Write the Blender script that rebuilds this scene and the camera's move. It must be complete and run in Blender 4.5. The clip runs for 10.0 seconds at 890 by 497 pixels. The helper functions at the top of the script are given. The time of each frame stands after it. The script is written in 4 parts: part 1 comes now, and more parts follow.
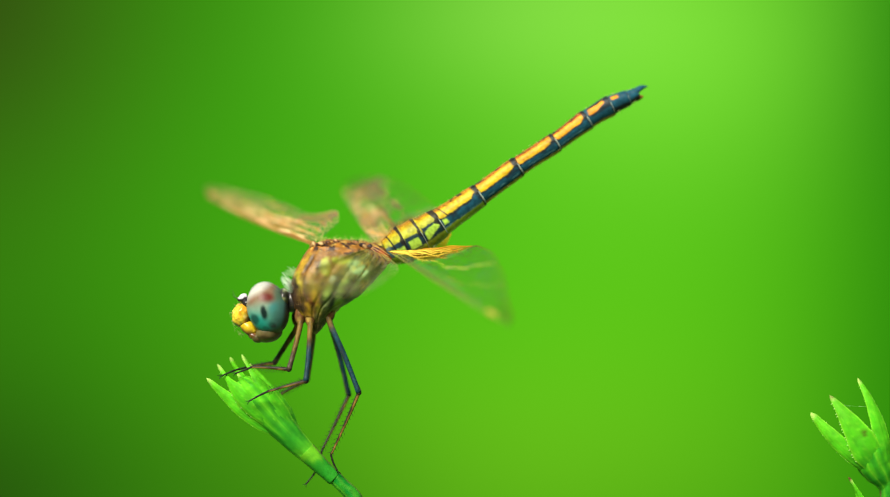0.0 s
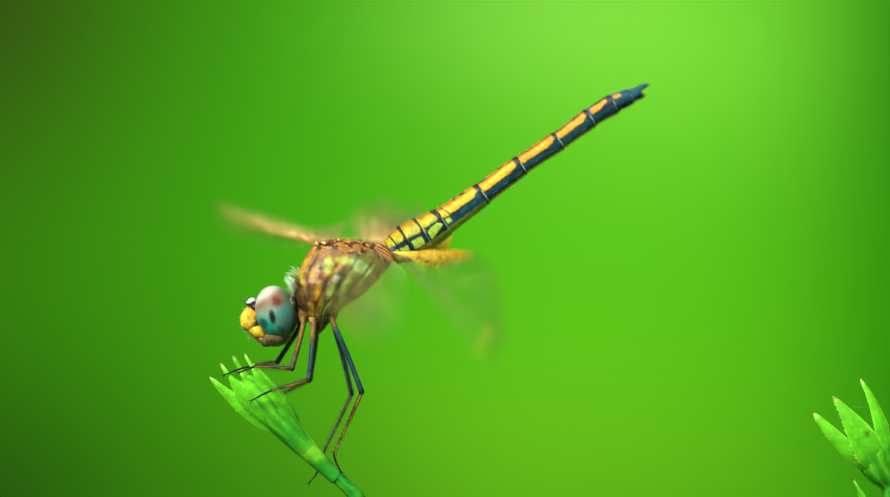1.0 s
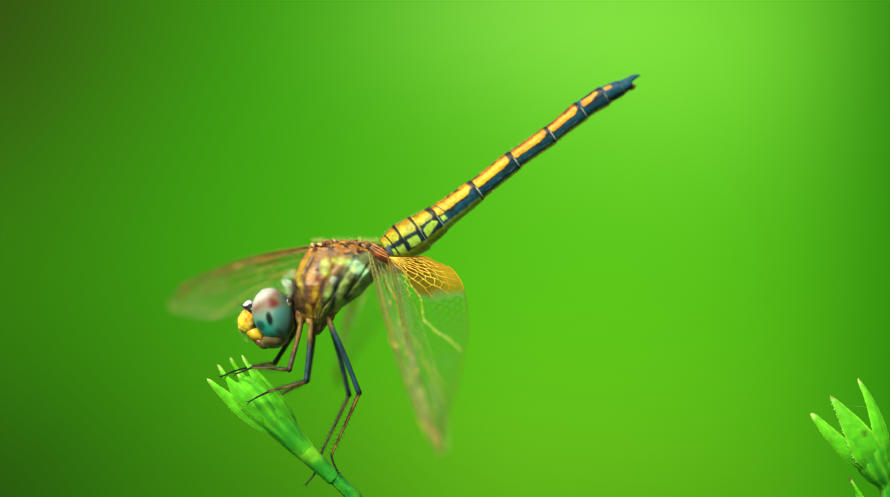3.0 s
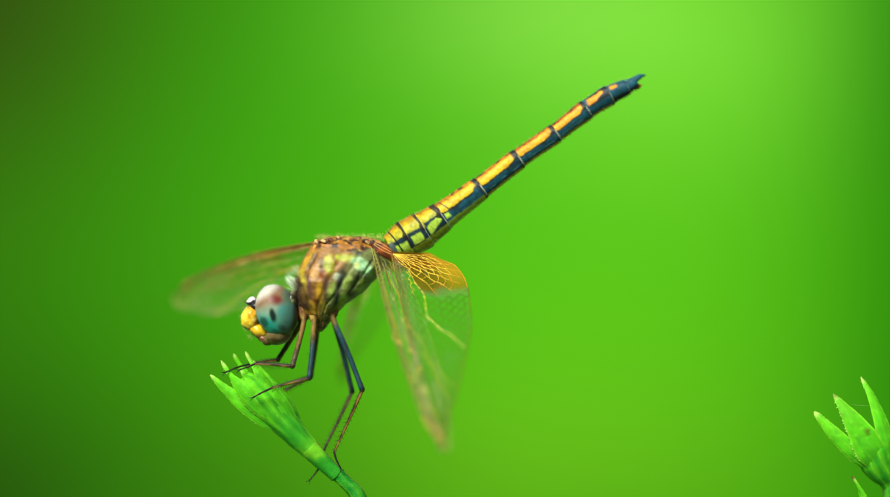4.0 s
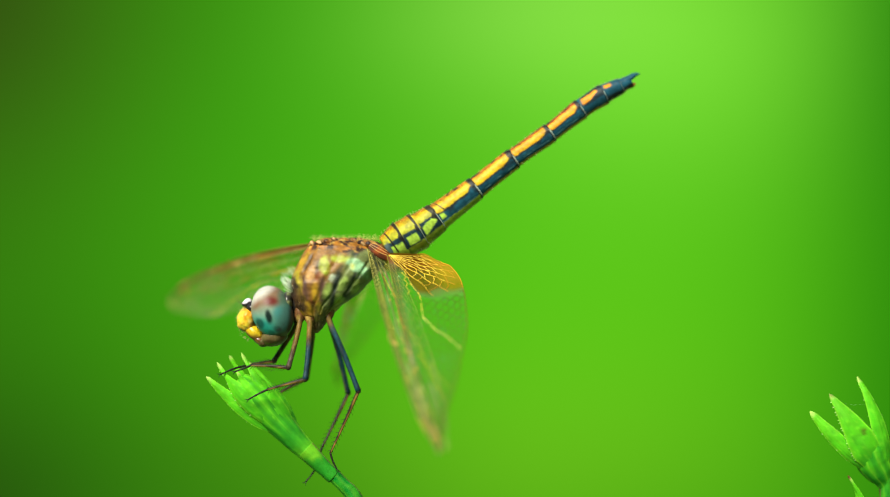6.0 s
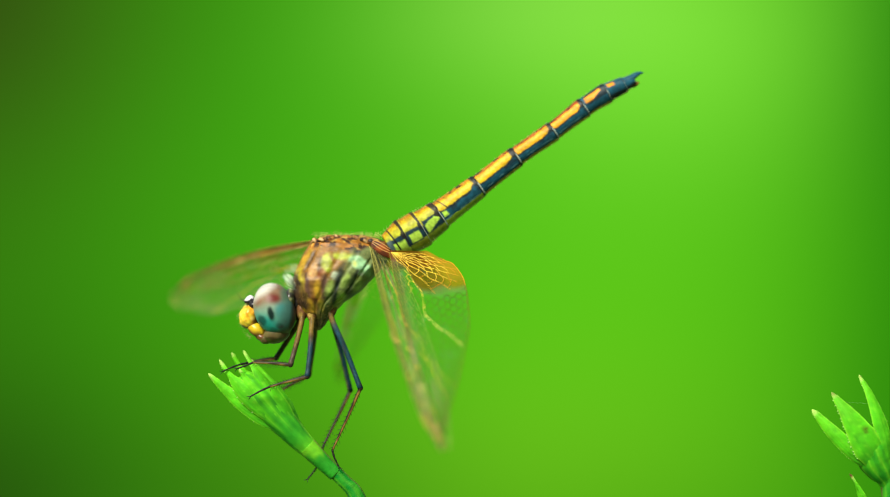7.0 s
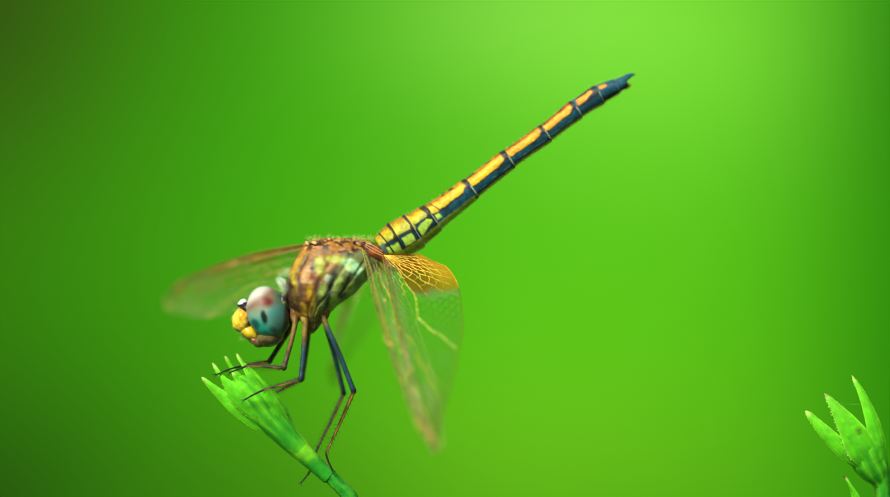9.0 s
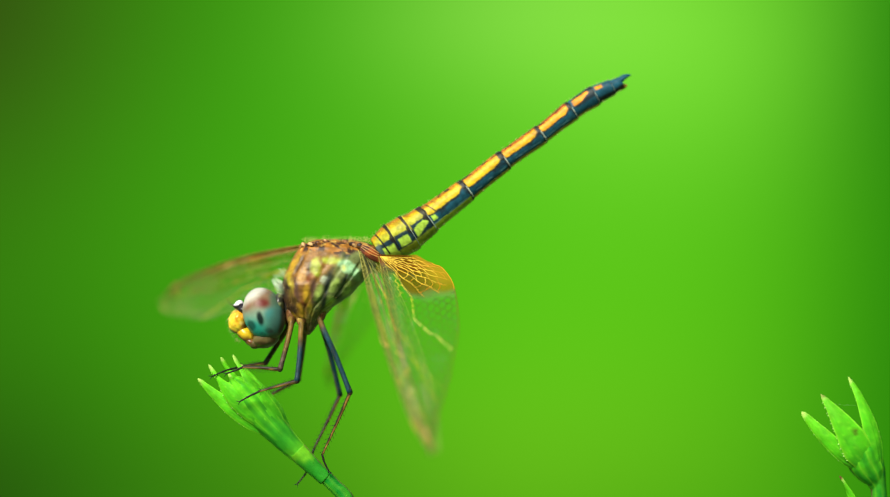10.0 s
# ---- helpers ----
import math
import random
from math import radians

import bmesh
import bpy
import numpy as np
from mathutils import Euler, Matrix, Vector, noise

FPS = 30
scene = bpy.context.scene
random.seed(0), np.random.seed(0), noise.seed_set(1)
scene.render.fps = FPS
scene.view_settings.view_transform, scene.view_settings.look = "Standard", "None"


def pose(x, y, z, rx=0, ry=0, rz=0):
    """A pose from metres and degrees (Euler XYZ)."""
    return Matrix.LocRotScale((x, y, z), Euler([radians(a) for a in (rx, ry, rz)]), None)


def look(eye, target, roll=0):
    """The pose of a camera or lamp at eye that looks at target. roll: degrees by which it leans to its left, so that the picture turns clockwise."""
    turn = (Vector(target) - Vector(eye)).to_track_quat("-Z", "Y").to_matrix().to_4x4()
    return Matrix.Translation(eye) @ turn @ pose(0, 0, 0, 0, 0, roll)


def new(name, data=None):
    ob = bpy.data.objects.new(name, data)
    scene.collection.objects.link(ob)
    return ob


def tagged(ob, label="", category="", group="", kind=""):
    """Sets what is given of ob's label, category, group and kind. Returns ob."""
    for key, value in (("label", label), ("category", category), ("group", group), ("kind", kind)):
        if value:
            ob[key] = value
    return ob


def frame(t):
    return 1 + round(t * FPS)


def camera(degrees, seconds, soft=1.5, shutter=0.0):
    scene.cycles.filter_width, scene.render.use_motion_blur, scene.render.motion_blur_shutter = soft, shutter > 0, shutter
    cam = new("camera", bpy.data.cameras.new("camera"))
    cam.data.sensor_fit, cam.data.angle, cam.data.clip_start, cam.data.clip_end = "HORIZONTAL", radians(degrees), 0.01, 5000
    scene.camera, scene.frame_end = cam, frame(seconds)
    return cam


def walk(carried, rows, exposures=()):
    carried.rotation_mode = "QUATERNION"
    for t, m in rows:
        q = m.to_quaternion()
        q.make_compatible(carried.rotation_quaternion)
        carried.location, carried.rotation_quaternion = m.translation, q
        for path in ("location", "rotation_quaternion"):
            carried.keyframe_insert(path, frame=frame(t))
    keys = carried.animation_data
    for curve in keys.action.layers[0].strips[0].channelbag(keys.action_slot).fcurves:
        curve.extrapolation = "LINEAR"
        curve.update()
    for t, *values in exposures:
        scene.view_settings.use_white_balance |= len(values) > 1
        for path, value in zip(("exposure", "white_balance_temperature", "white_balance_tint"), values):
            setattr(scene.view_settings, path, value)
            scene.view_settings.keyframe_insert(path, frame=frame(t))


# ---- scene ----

# ---------------------------------------------------------------- camera
# A long macro lens on a tripod head, 22 cm from the insect; lengths below are in millimetres from the point it looks at.
HEIGHT = 0.45
cam = camera(20.0, 10.0, soft=1.1, shutter=0.8)
cam.data.dof.use_dof, cam.data.dof.focus_distance, cam.data.dof.aperture_fstop = True, 0.2205, 8.4


def aim(yaw, pitch, roll):
    return pose(0, -0.2223, HEIGHT, 90 + pitch, 0, yaw) @ pose(0, 0, 0, 0, 0, roll)


walk(cam, [
    (0.0, aim(-0.099, 0.017, -0.113)), (0.5, aim(0.006, 0.000, 0.000)), (1.0, aim(-0.026, 0.010, 0.019)),
    (1.5, aim(-0.082, 0.026, -0.045)), (2.0, aim(0.000, 0.015, -0.099)), (2.5, aim(-0.085, 0.060, -0.172)), (2.7, aim(-0.103, 0.040, -0.160)), (3.8, aim(0.004, 0.008, 0.040)),
    (4.0, aim(-0.013, -0.042, 0.080)), (4.5, aim(0.000, 0.000, 0.000)), (5.0, aim(0.044, -0.033, 0.078)),
    (5.5, aim(-0.147, -0.021, -0.129)), (5.7, aim(-0.137, -0.021, -0.122)), (6.8, aim(-0.060, -0.042, 0.000)), (7.0, aim(-0.058, -0.078, 0.026)), (7.5, aim(0.081, -0.095, 0.064)),
    (8.0, aim(-0.122, 0.005, -0.162)), (8.5, aim(-0.308, 0.050, -0.322)), (9.0, aim(-0.219, -0.016, -0.192)),
    (9.5, aim(-0.228, 0.017, -0.212)), (10.0, aim(-0.307, 0.010, -0.228)),
])

# ---------------------------------------------------------------- light
SUN_FROM = Vector((-0.36, -0.64, 0.68)).normalized()
world = bpy.data.worlds.new("sky")
scene.world = world
world.use_nodes = True
wn, wl = world.node_tree.nodes, world.node_tree.links
sky = wn.new("ShaderNodeTexSky")
sky.sky_type, sky.sun_disc = "NISHITA", False
sky.sun_elevation = math.asin(SUN_FROM.z)
sky.sun_rotation = math.atan2(SUN_FROM.x, SUN_FROM.y)
wn["Background"].inputs["Strength"].default_value = 0.07
wl.new(sky.outputs["Color"], wn["Background"].inputs["Color"])
sun = new("sun", bpy.data.lights.new("sun", "SUN"))
sun.data.energy, sun.data.angle, sun.data.color = 5.0, radians(30), (1.0, 0.94, 0.78)
sun.matrix_world = look(SUN_FROM * 10, (0, 0, 0))
scene.view_settings.exposure = 0.92


# ---------------------------------------------------------------- materials
def nodes_of(name):
    m = bpy.data.materials.new(name)
    m.use_nodes = True
    return m, m.node_tree.nodes, m.node_tree.links


def pigment(name, rough=0.4, grain=900.0, vary=0.25, bump=0.15, translucent=0.0, coat=0.0, cells=0.0, spec=0.5):
    """Colour from the mesh's own pigment, mottled at two scales, with a fine relief."""
    m, n, l = nodes_of(name)
    p = n["Principled BSDF"]
    at = n.new("ShaderNodeAttribute")
    at.attribute_name = "pigment"
    co = n.new("ShaderNodeTexCoord")
    fine, broad = n.new("ShaderNodeTexNoise"), n.new("ShaderNodeTexNoise")
    fine.inputs["Scale"].default_value, fine.inputs["Detail"].default_value = grain * 4, 4
    broad.inputs["Scale"].default_value, broad.inputs["Detail"].default_value = grain, 3
    add = n.new("ShaderNodeMath")
    add.operation = "ADD"
    span = n.new("ShaderNodeMapRange")
    span.inputs["From Min"].default_value, span.inputs["From Max"].default_value = 0.6, 1.4
    span.inputs["To Min"].default_value, span.inputs["To Max"].default_value = 1 - vary, 1 + vary
    mul = n.new("ShaderNodeVectorMath")
    mul.operation = "MULTIPLY"
    for t in (fine, broad):
        l.new(co.outputs["Object"], t.inputs["Vector"])
    l.new(fine.outputs["Fac"], add.inputs[0])
    l.new(broad.outputs["Fac"], add.inputs[1])
    l.new(add.outputs[0], span.inputs["Value"])
    l.new(at.outputs["Color"], mul.inputs[0])
    l.new(span.outputs["Result"], mul.inputs[1])
    l.new(mul.outputs[0], p.inputs["Base Color"])
    p.inputs["Roughness"].default_value = rough
    p.inputs["Specular IOR Level"].default_value = spec
    p.inputs["Coat Weight"].default_value, p.inputs["Coat Roughness"].default_value = coat, 0.12
    bp = n.new("ShaderNodeBump")
    bp.inputs["Strength"].default_value, bp.inputs["Distance"].default_value = bump, 0.0001
    if cells:
        vo = n.new("ShaderNodeTexVoronoi")
        vo.inputs["Scale"].default_value = cells
        l.new(co.outputs["Object"], vo.inputs["Vector"])
        l.new(vo.outputs["Distance"], bp.inputs["Height"])
    else:
        l.new(add.outputs[0], bp.inputs["Height"])
    l.new(bp.outputs["Normal"], p.inputs["Normal"])
    if translucent:
        tr, mx = n.new("ShaderNodeBsdfTranslucent"), n.new("ShaderNodeMixShader")
        mx.inputs["Fac"].default_value = translucent
        l.new(mul.outputs[0], tr.inputs["Color"])
        l.new(p.outputs[0], mx.inputs[1])
        l.new(tr.outputs[0], mx.inputs[2])
        l.new(mx.outputs[0], n["Material Output"].inputs["Surface"])
    return m


def membrane_material(name, sheen, rough, index, stretch, uneven):
    m, n, l = nodes_of(name)
    n.remove(n["Principled BSDF"])
    at, co, nz = n.new("ShaderNodeAttribute"), n.new("ShaderNodeTexCoord"), n.new("ShaderNodeTexNoise")
    at.attribute_name = "pigment"
    nz.inputs["Scale"].default_value = 500.0
    l.new(co.outputs["Object"], nz.inputs["Vector"])
    bp = n.new("ShaderNodeBump")
    bp.inputs["Strength"].default_value, bp.inputs["Distance"].default_value = 0.7, 0.0006
    l.new(nz.outputs["Fac"], bp.inputs["Height"])
    cell, shift, tilt = n.new("ShaderNodeTexVoronoi"), n.new("ShaderNodeVectorMath"), n.new("ShaderNodeVectorMath")
    cell.inputs["Scale"].default_value = 1250.0
    l.new(co.outputs["Object"], cell.inputs["Vector"])
    shift.operation, tilt.operation = "MULTIPLY_ADD", "NORMALIZE"
    shift.inputs[1].default_value = (uneven, uneven, uneven)
    less = n.new("ShaderNodeVectorMath")
    less.operation = "SUBTRACT"
    less.inputs[1].default_value = (0.5, 0.5, 0.5)
    l.new(cell.outputs["Color"], less.inputs[0])
    l.new(less.outputs[0], shift.inputs[0])
    l.new(bp.outputs["Normal"], shift.inputs[2])
    l.new(shift.outputs[0], tilt.inputs[0])
    clear, gloss, dull = n.new("ShaderNodeBsdfTransparent"), n.new("ShaderNodeBsdfGlossy"), n.new("ShaderNodeMixShader")
    film, haze = n.new("ShaderNodeMixShader"), n.new("ShaderNodeMixShader")
    gloss.inputs["Roughness"].default_value = rough
    gloss.inputs["Color"].default_value = (*sheen, 1)
    edge = n.new("ShaderNodeFresnel")
    edge.inputs["IOR"].default_value = index
    patch, spread, part_of = n.new("ShaderNodeTexNoise"), n.new("ShaderNodeMapRange"), n.new("ShaderNodeMath")
    patch.inputs["Scale"].default_value, patch.inputs["Detail"].default_value = 1.0, 4.0
    along = n.new("ShaderNodeVectorMath")
    along.operation = "MULTIPLY"
    along.inputs[1].default_value = stretch
    l.new(co.outputs["Object"], along.inputs[0])
    l.new(along.outputs[0], patch.inputs["Vector"])
    spread.inputs["From Min"].default_value, spread.inputs["From Max"].default_value = 0.52, 0.66
    spread.inputs["To Min"].default_value, spread.inputs["To Max"].default_value = 0.05, 2.0
    l.new(patch.outputs["Fac"], spread.inputs["Value"])
    part_of.operation = "MULTIPLY"
    l.new(edge.outputs["Fac"], part_of.inputs[0])
    l.new(spread.outputs["Result"], part_of.inputs[1])
    l.new(part_of.outputs["Value"], film.inputs["Fac"])
    l.new(at.outputs["Alpha"], haze.inputs["Fac"])
    l.new(tilt.outputs[0], gloss.inputs["Normal"])
    l.new(at.outputs["Color"], clear.inputs["Color"])
    lit, shone = n.new("ShaderNodeBsdfDiffuse"), n.new("ShaderNodeBsdfTranslucent")
    l.new(at.outputs["Color"], lit.inputs["Color"])
    l.new(at.outputs["Color"], shone.inputs["Color"])
    l.new(lit.outputs[0], dull.inputs[1])
    l.new(shone.outputs[0], dull.inputs[2])
    l.new(clear.outputs[0], haze.inputs[1])
    l.new(dull.outputs[0], haze.inputs[2])
    l.new(haze.outputs[0], film.inputs[1])
    l.new(gloss.outputs[0], film.inputs[2])
    l.new(film.outputs[0], n["Material Output"].inputs["Surface"])
    return m


def backdrop_glow_material():
    m, n, l = nodes_of("distant_foliage_glow")
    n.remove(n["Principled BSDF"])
    # emits its painted colours; the sunlight on the foliage is in the pigment
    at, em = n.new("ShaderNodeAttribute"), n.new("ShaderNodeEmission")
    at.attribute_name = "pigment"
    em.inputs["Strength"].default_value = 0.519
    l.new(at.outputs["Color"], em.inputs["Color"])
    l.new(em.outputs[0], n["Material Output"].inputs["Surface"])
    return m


CHITIN = pigment("chitin", rough=0.44, grain=700, vary=0.22, bump=0.35, spec=0.14)
FUZZY = pigment("thorax_chitin", rough=0.48, grain=450, vary=0.22, bump=0.30, spec=0.25)
EYE = pigment("compound_eye", rough=0.40, grain=500, vary=0.12, bump=0.05, coat=0.0, cells=16000.0, spec=0.16)
FACE = pigment("face_chitin", rough=0.36, grain=900, vary=0.25, bump=0.3, coat=0.15, spec=0.35)
LEG = pigment("leg_chitin", rough=0.42, grain=900, vary=0.4, bump=0.3, spec=0.14)
HAIR = pigment("hair", rough=0.7, spec=0.1, vary=0.1, bump=0.0, translucent=0.5)
VEIN = pigment("wing_vein", rough=0.5, vary=0.15, bump=0.0, translucent=0.3, spec=0.08)
LEAF = pigment("bract", rough=0.55, grain=350, vary=0.22, bump=0.4, translucent=0.42, spec=0.2)
STALK = pigment("stalk", rough=0.55, grain=350, vary=0.25, bump=0.4, translucent=0.42, spec=0.2)
SILK = pigment("silk", rough=0.3, vary=0.05, bump=0.0)
SOIL = pigment("meadow", rough=0.9, grain=3, vary=0.4, bump=0.3)
FORE_MEMBRANE = membrane_material("forewing_membrane", (1.0, 0.72, 0.34), 0.34, 1.22, (70.0, 300.0, 300.0), 0.45)
HIND_MEMBRANE = membrane_material("hindwing_membrane", (0.60, 1.0, 0.52), 0.20, 1.30, (900.0, 900.0, 900.0), 0.34)
FAR_MEMBRANE = membrane_material("far_wing_membrane", (1.0, 0.70, 0.22), 0.34, 1.08, (200.0, 300.0, 300.0), 0.45)
BACKDROP_GLOW = backdrop_glow_material()


# ---------------------------------------------------------------- mesh helpers
class Geo:
    """Vertices, faces and a pigment for each vertex."""

    def __init__(self):
        self.v, self.f, self.c = [], [], []


def smooth(a, b, x):
    t = min(1.0, max(0.0, (x - a) / (b - a)))
    return t * t * (3 - 2 * t)


def blend(a, b, t):
    return tuple(x + (y - x) * t for x, y in zip(a, b))


def grain_at(p, scale=1.0):
    return noise.noise(Vector(p) * scale)


def loft(g, rings, colours, caps=True):
    """Closed rings of points, skinned one to the next."""
    start, k = len(g.v), len(rings[0])
    for ring, col in zip(rings, colours):
        g.v += [tuple(p) for p in ring]
        g.c += col
    for i in range(len(rings) - 1):
        for j in range(k):
            a, b = start + i * k + j, start + i * k + (j + 1) % k
            g.f.append((a, b, b + k, a + k))
    if caps:
        g.f.append(tuple(range(start + k - 1, start - 1, -1)))
        last = start + (len(rings) - 1) * k
        g.f.append(tuple(range(last, last + k)))


def tube(g, pts, radii, colour, up=(0, 0, 1), sides=12, flat=1.0, caps=True, ribs=0.0):
    """A tube along pts; its angle 0 faces up, positive towards the camera's side. colour: a tuple or f(s, angle, point)."""
    pts = [Vector(p) for p in pts]
    rings, cols, n = [], [], len(pts)
    for i, p in enumerate(pts):
        d = (pts[min(i + 1, n - 1)] - pts[max(i - 1, 0)]).normalized()
        u = Vector(up) - d * d.dot(Vector(up))
        u = u.normalized() if u.length > 1e-4 else d.orthogonal().normalized()
        w = d.cross(u)
        if w.y > 0:
            w = -w
        ring, col = [], []
        for j in range(sides):
            a = 2 * math.pi * j / sides
            q = p + (u * math.cos(a) + w * math.sin(a) * flat) * radii[i] * (1 + ribs * math.cos(a * 11 + 1.5 * math.sin(i * 0.3)))
            ring.append(q)
            aa = a if a <= math.pi else a - 2 * math.pi
            col.append(colour(i / (n - 1), aa, q) if callable(colour) else colour)
        rings.append(ring)
        cols.append(col)
    loft(g, rings, cols, caps)


def blob(g, centre, radii, colour, turn=None, rows=24, sides=32, power=1.0, uneven=0.0):
    """An ellipsoid, poles along its own z; colour: a tuple or f(unit direction, point)."""
    turn = turn or Matrix.Identity(3)
    rings, cols = [], []
    for i in range(rows + 1):
        th = math.pi * min(max(i / rows, 0.004), 0.996)
        ring, col = [], []
        for j in range(sides):
            ph = 2 * math.pi * j / sides
            d = Vector((math.sin(th) * math.cos(ph), math.sin(th) * math.sin(ph), math.cos(th)))
            e = Vector([math.copysign(abs(x) ** power, x) for x in d])
            q = Vector(centre) + turn @ Vector((e.x * radii[0], e.y * radii[1], e.z * radii[2]))
            if uneven:
                q += turn @ d * uneven * (grain_at(q, 1.3) + 0.5 * grain_at(q, 3.1))
            ring.append(q)
            col.append(colour(d, q) if callable(colour) else colour)
        rings.append(ring)
        cols.append(col)
    loft(g, rings, cols)


def curve_points(ctrl, count):
    """Points along a smooth curve through ctrl."""
    c = [Vector(p) for p in ctrl]
    out = []
    for i in range(count):
        t = i / (count - 1) * (len(c) - 1)
        k = min(int(t), len(c) - 2)
        t -= k
        p0, p1, p2, p3 = c[max(k - 1, 0)], c[k], c[k + 1], c[min(k + 2, len(c) - 1)]
        out.append(0.5 * (2 * p1 + (p2 - p0) * t + (2 * p0 - 5 * p1 + 4 * p2 - p3) * t * t + (3 * p1 - p0 - 3 * p2 + p3) * t ** 3))
    return out


BASE = {}


def part(name, g, material, parent, label=""):
    """Links g as one mesh under a thing or under a part."""
    base = BASE[parent.name]
    me = bpy.data.meshes.new(name)
    me.from_pydata([tuple((Vector(p) - base) * 0.001) for p in g.v], [], g.f)
    layer = me.color_attributes.new("pigment", "FLOAT_COLOR", "POINT")
    layer.data.foreach_set("color", [x for c in g.c for x in (*c, 1.0)[:4]])
    me.polygons.foreach_set("use_smooth", [True] * len(me.polygons))
    me.materials.append(material)
    ob = new(name, me)
    ob.parent = parent
    BASE[ob.name] = base
    return tagged(ob, label=label)


def thing(name, base, label, category, group=""):
    ob = new(name)
    ob.empty_display_size = 0.005
    ob.location = Vector(base) * 0.001 + Vector((0, 0, HEIGHT))
    BASE[ob.name] = Vector(base)
    return tagged(ob, label, category, group)


# ---------------------------------------------------------------- the setting
def ground():
    me = bpy.data.meshes.new("ground")
    me.from_pydata([(-400, -400, 0), (400, -400, 0), (400, 400, 0), (-400, 400, 0)], [], [(0, 1, 2, 3)])
    layer = me.color_attributes.new("pigment", "FLOAT_COLOR", "POINT")
    layer.data.foreach_set("color", [0.05, 0.11, 0.02, 1.0] * 4)
    me.materials.append(SOIL)
    tagged(new("ground", me), "green meadow ground under the plants", "ground", kind="structure")


# Soft bright patches painted into the backdrop's glow: centre, reach across and up, strength, colour (all in
# half-widths of the far field)
GLOW_PATCHES = [
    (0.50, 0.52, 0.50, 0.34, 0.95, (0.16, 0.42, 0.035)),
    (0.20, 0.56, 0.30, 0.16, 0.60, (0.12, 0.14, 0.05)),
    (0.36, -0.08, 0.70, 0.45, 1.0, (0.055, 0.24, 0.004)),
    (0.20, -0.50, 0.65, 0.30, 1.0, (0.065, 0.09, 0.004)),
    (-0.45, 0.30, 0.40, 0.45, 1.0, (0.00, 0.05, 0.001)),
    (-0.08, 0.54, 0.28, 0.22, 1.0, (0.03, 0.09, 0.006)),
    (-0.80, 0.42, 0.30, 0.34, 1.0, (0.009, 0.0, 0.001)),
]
# Darker parts painted into the glow towards the rims: centre, reach, strength, colour
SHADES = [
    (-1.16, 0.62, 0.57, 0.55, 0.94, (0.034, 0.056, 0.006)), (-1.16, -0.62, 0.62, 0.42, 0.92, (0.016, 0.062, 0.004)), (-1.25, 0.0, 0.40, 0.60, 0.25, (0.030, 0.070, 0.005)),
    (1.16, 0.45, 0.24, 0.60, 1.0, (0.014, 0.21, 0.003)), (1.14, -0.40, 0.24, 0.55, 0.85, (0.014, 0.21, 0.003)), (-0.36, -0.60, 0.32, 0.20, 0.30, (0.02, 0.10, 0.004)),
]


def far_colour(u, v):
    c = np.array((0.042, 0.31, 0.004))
    for x, y, a, b, s, col in GLOW_PATCHES:
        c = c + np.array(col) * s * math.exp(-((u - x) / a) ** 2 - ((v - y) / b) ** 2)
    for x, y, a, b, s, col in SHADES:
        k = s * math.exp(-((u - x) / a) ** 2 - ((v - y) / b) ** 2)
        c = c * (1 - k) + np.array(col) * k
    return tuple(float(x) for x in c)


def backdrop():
    """A plain curved sheet that glows by itself, painted as far green foliage without any detail."""
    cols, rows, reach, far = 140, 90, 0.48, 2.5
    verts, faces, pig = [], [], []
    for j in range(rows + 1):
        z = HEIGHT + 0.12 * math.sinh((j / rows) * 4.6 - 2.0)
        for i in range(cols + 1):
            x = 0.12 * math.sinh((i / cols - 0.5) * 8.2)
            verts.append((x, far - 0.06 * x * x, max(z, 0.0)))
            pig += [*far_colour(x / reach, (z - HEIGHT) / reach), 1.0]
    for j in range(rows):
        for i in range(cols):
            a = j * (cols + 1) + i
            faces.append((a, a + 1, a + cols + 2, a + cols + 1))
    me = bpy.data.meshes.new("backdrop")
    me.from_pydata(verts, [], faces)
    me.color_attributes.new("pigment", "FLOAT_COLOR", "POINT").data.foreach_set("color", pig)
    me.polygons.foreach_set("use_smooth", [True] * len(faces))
    me.materials.append(BACKDROP_GLOW)
    tagged(new("backdrop", me), "glowing sheet painted as far sunlit green foliage without detail", "backdrop", kind="structure")


def unseen_bounce_wall():
    """Unseen green wall added at the sides and behind for green bounced light, uneven in depth and height."""
    cols, rows = 220, 36
    verts, faces, pig = [], [], []
    for j in range(rows + 1):
        for i in range(cols + 1):
            a = radians(26 - 232 * i / cols)
            lump = noise.noise(Vector((6 * math.cos(a), 6 * math.sin(a), 0.14 * j))) + 0.5 * noise.noise(Vector((19 * math.cos(a), 19 * math.sin(a), 0.5 * j)))
            r = 3.95 + 0.35 * lump * min(1.0, i / 6, (cols - i) / 6)
            verts.append((r * math.cos(a), r * math.sin(a), (j / rows) * (2.1 + 0.35 * lump)))
            leaf = 0.6 + 0.5 * noise.noise(Vector((40 * math.cos(a), 40 * math.sin(a), 0.9 * j)))
            pig += [0.09 * leaf, 0.24 * leaf, 0.03 * leaf, 1.0]
    for j in range(rows):
        for i in range(cols):
            a = j * (cols + 1) + i
            faces.append((a, a + 1, a + cols + 2, a + cols + 1))
    me = bpy.data.meshes.new("backdrop")
    me.from_pydata(verts, [], faces)
    me.color_attributes.new("pigment", "FLOAT_COLOR", "POINT").data.foreach_set("color", pig)
    me.polygons.foreach_set("use_smooth", [True] * len(faces))
    me.materials.append(SOIL)
    tagged(new("backdrop", me), "unseen green foliage wall added for bounced light", "backdrop", kind="structure")


ground()
backdrop()
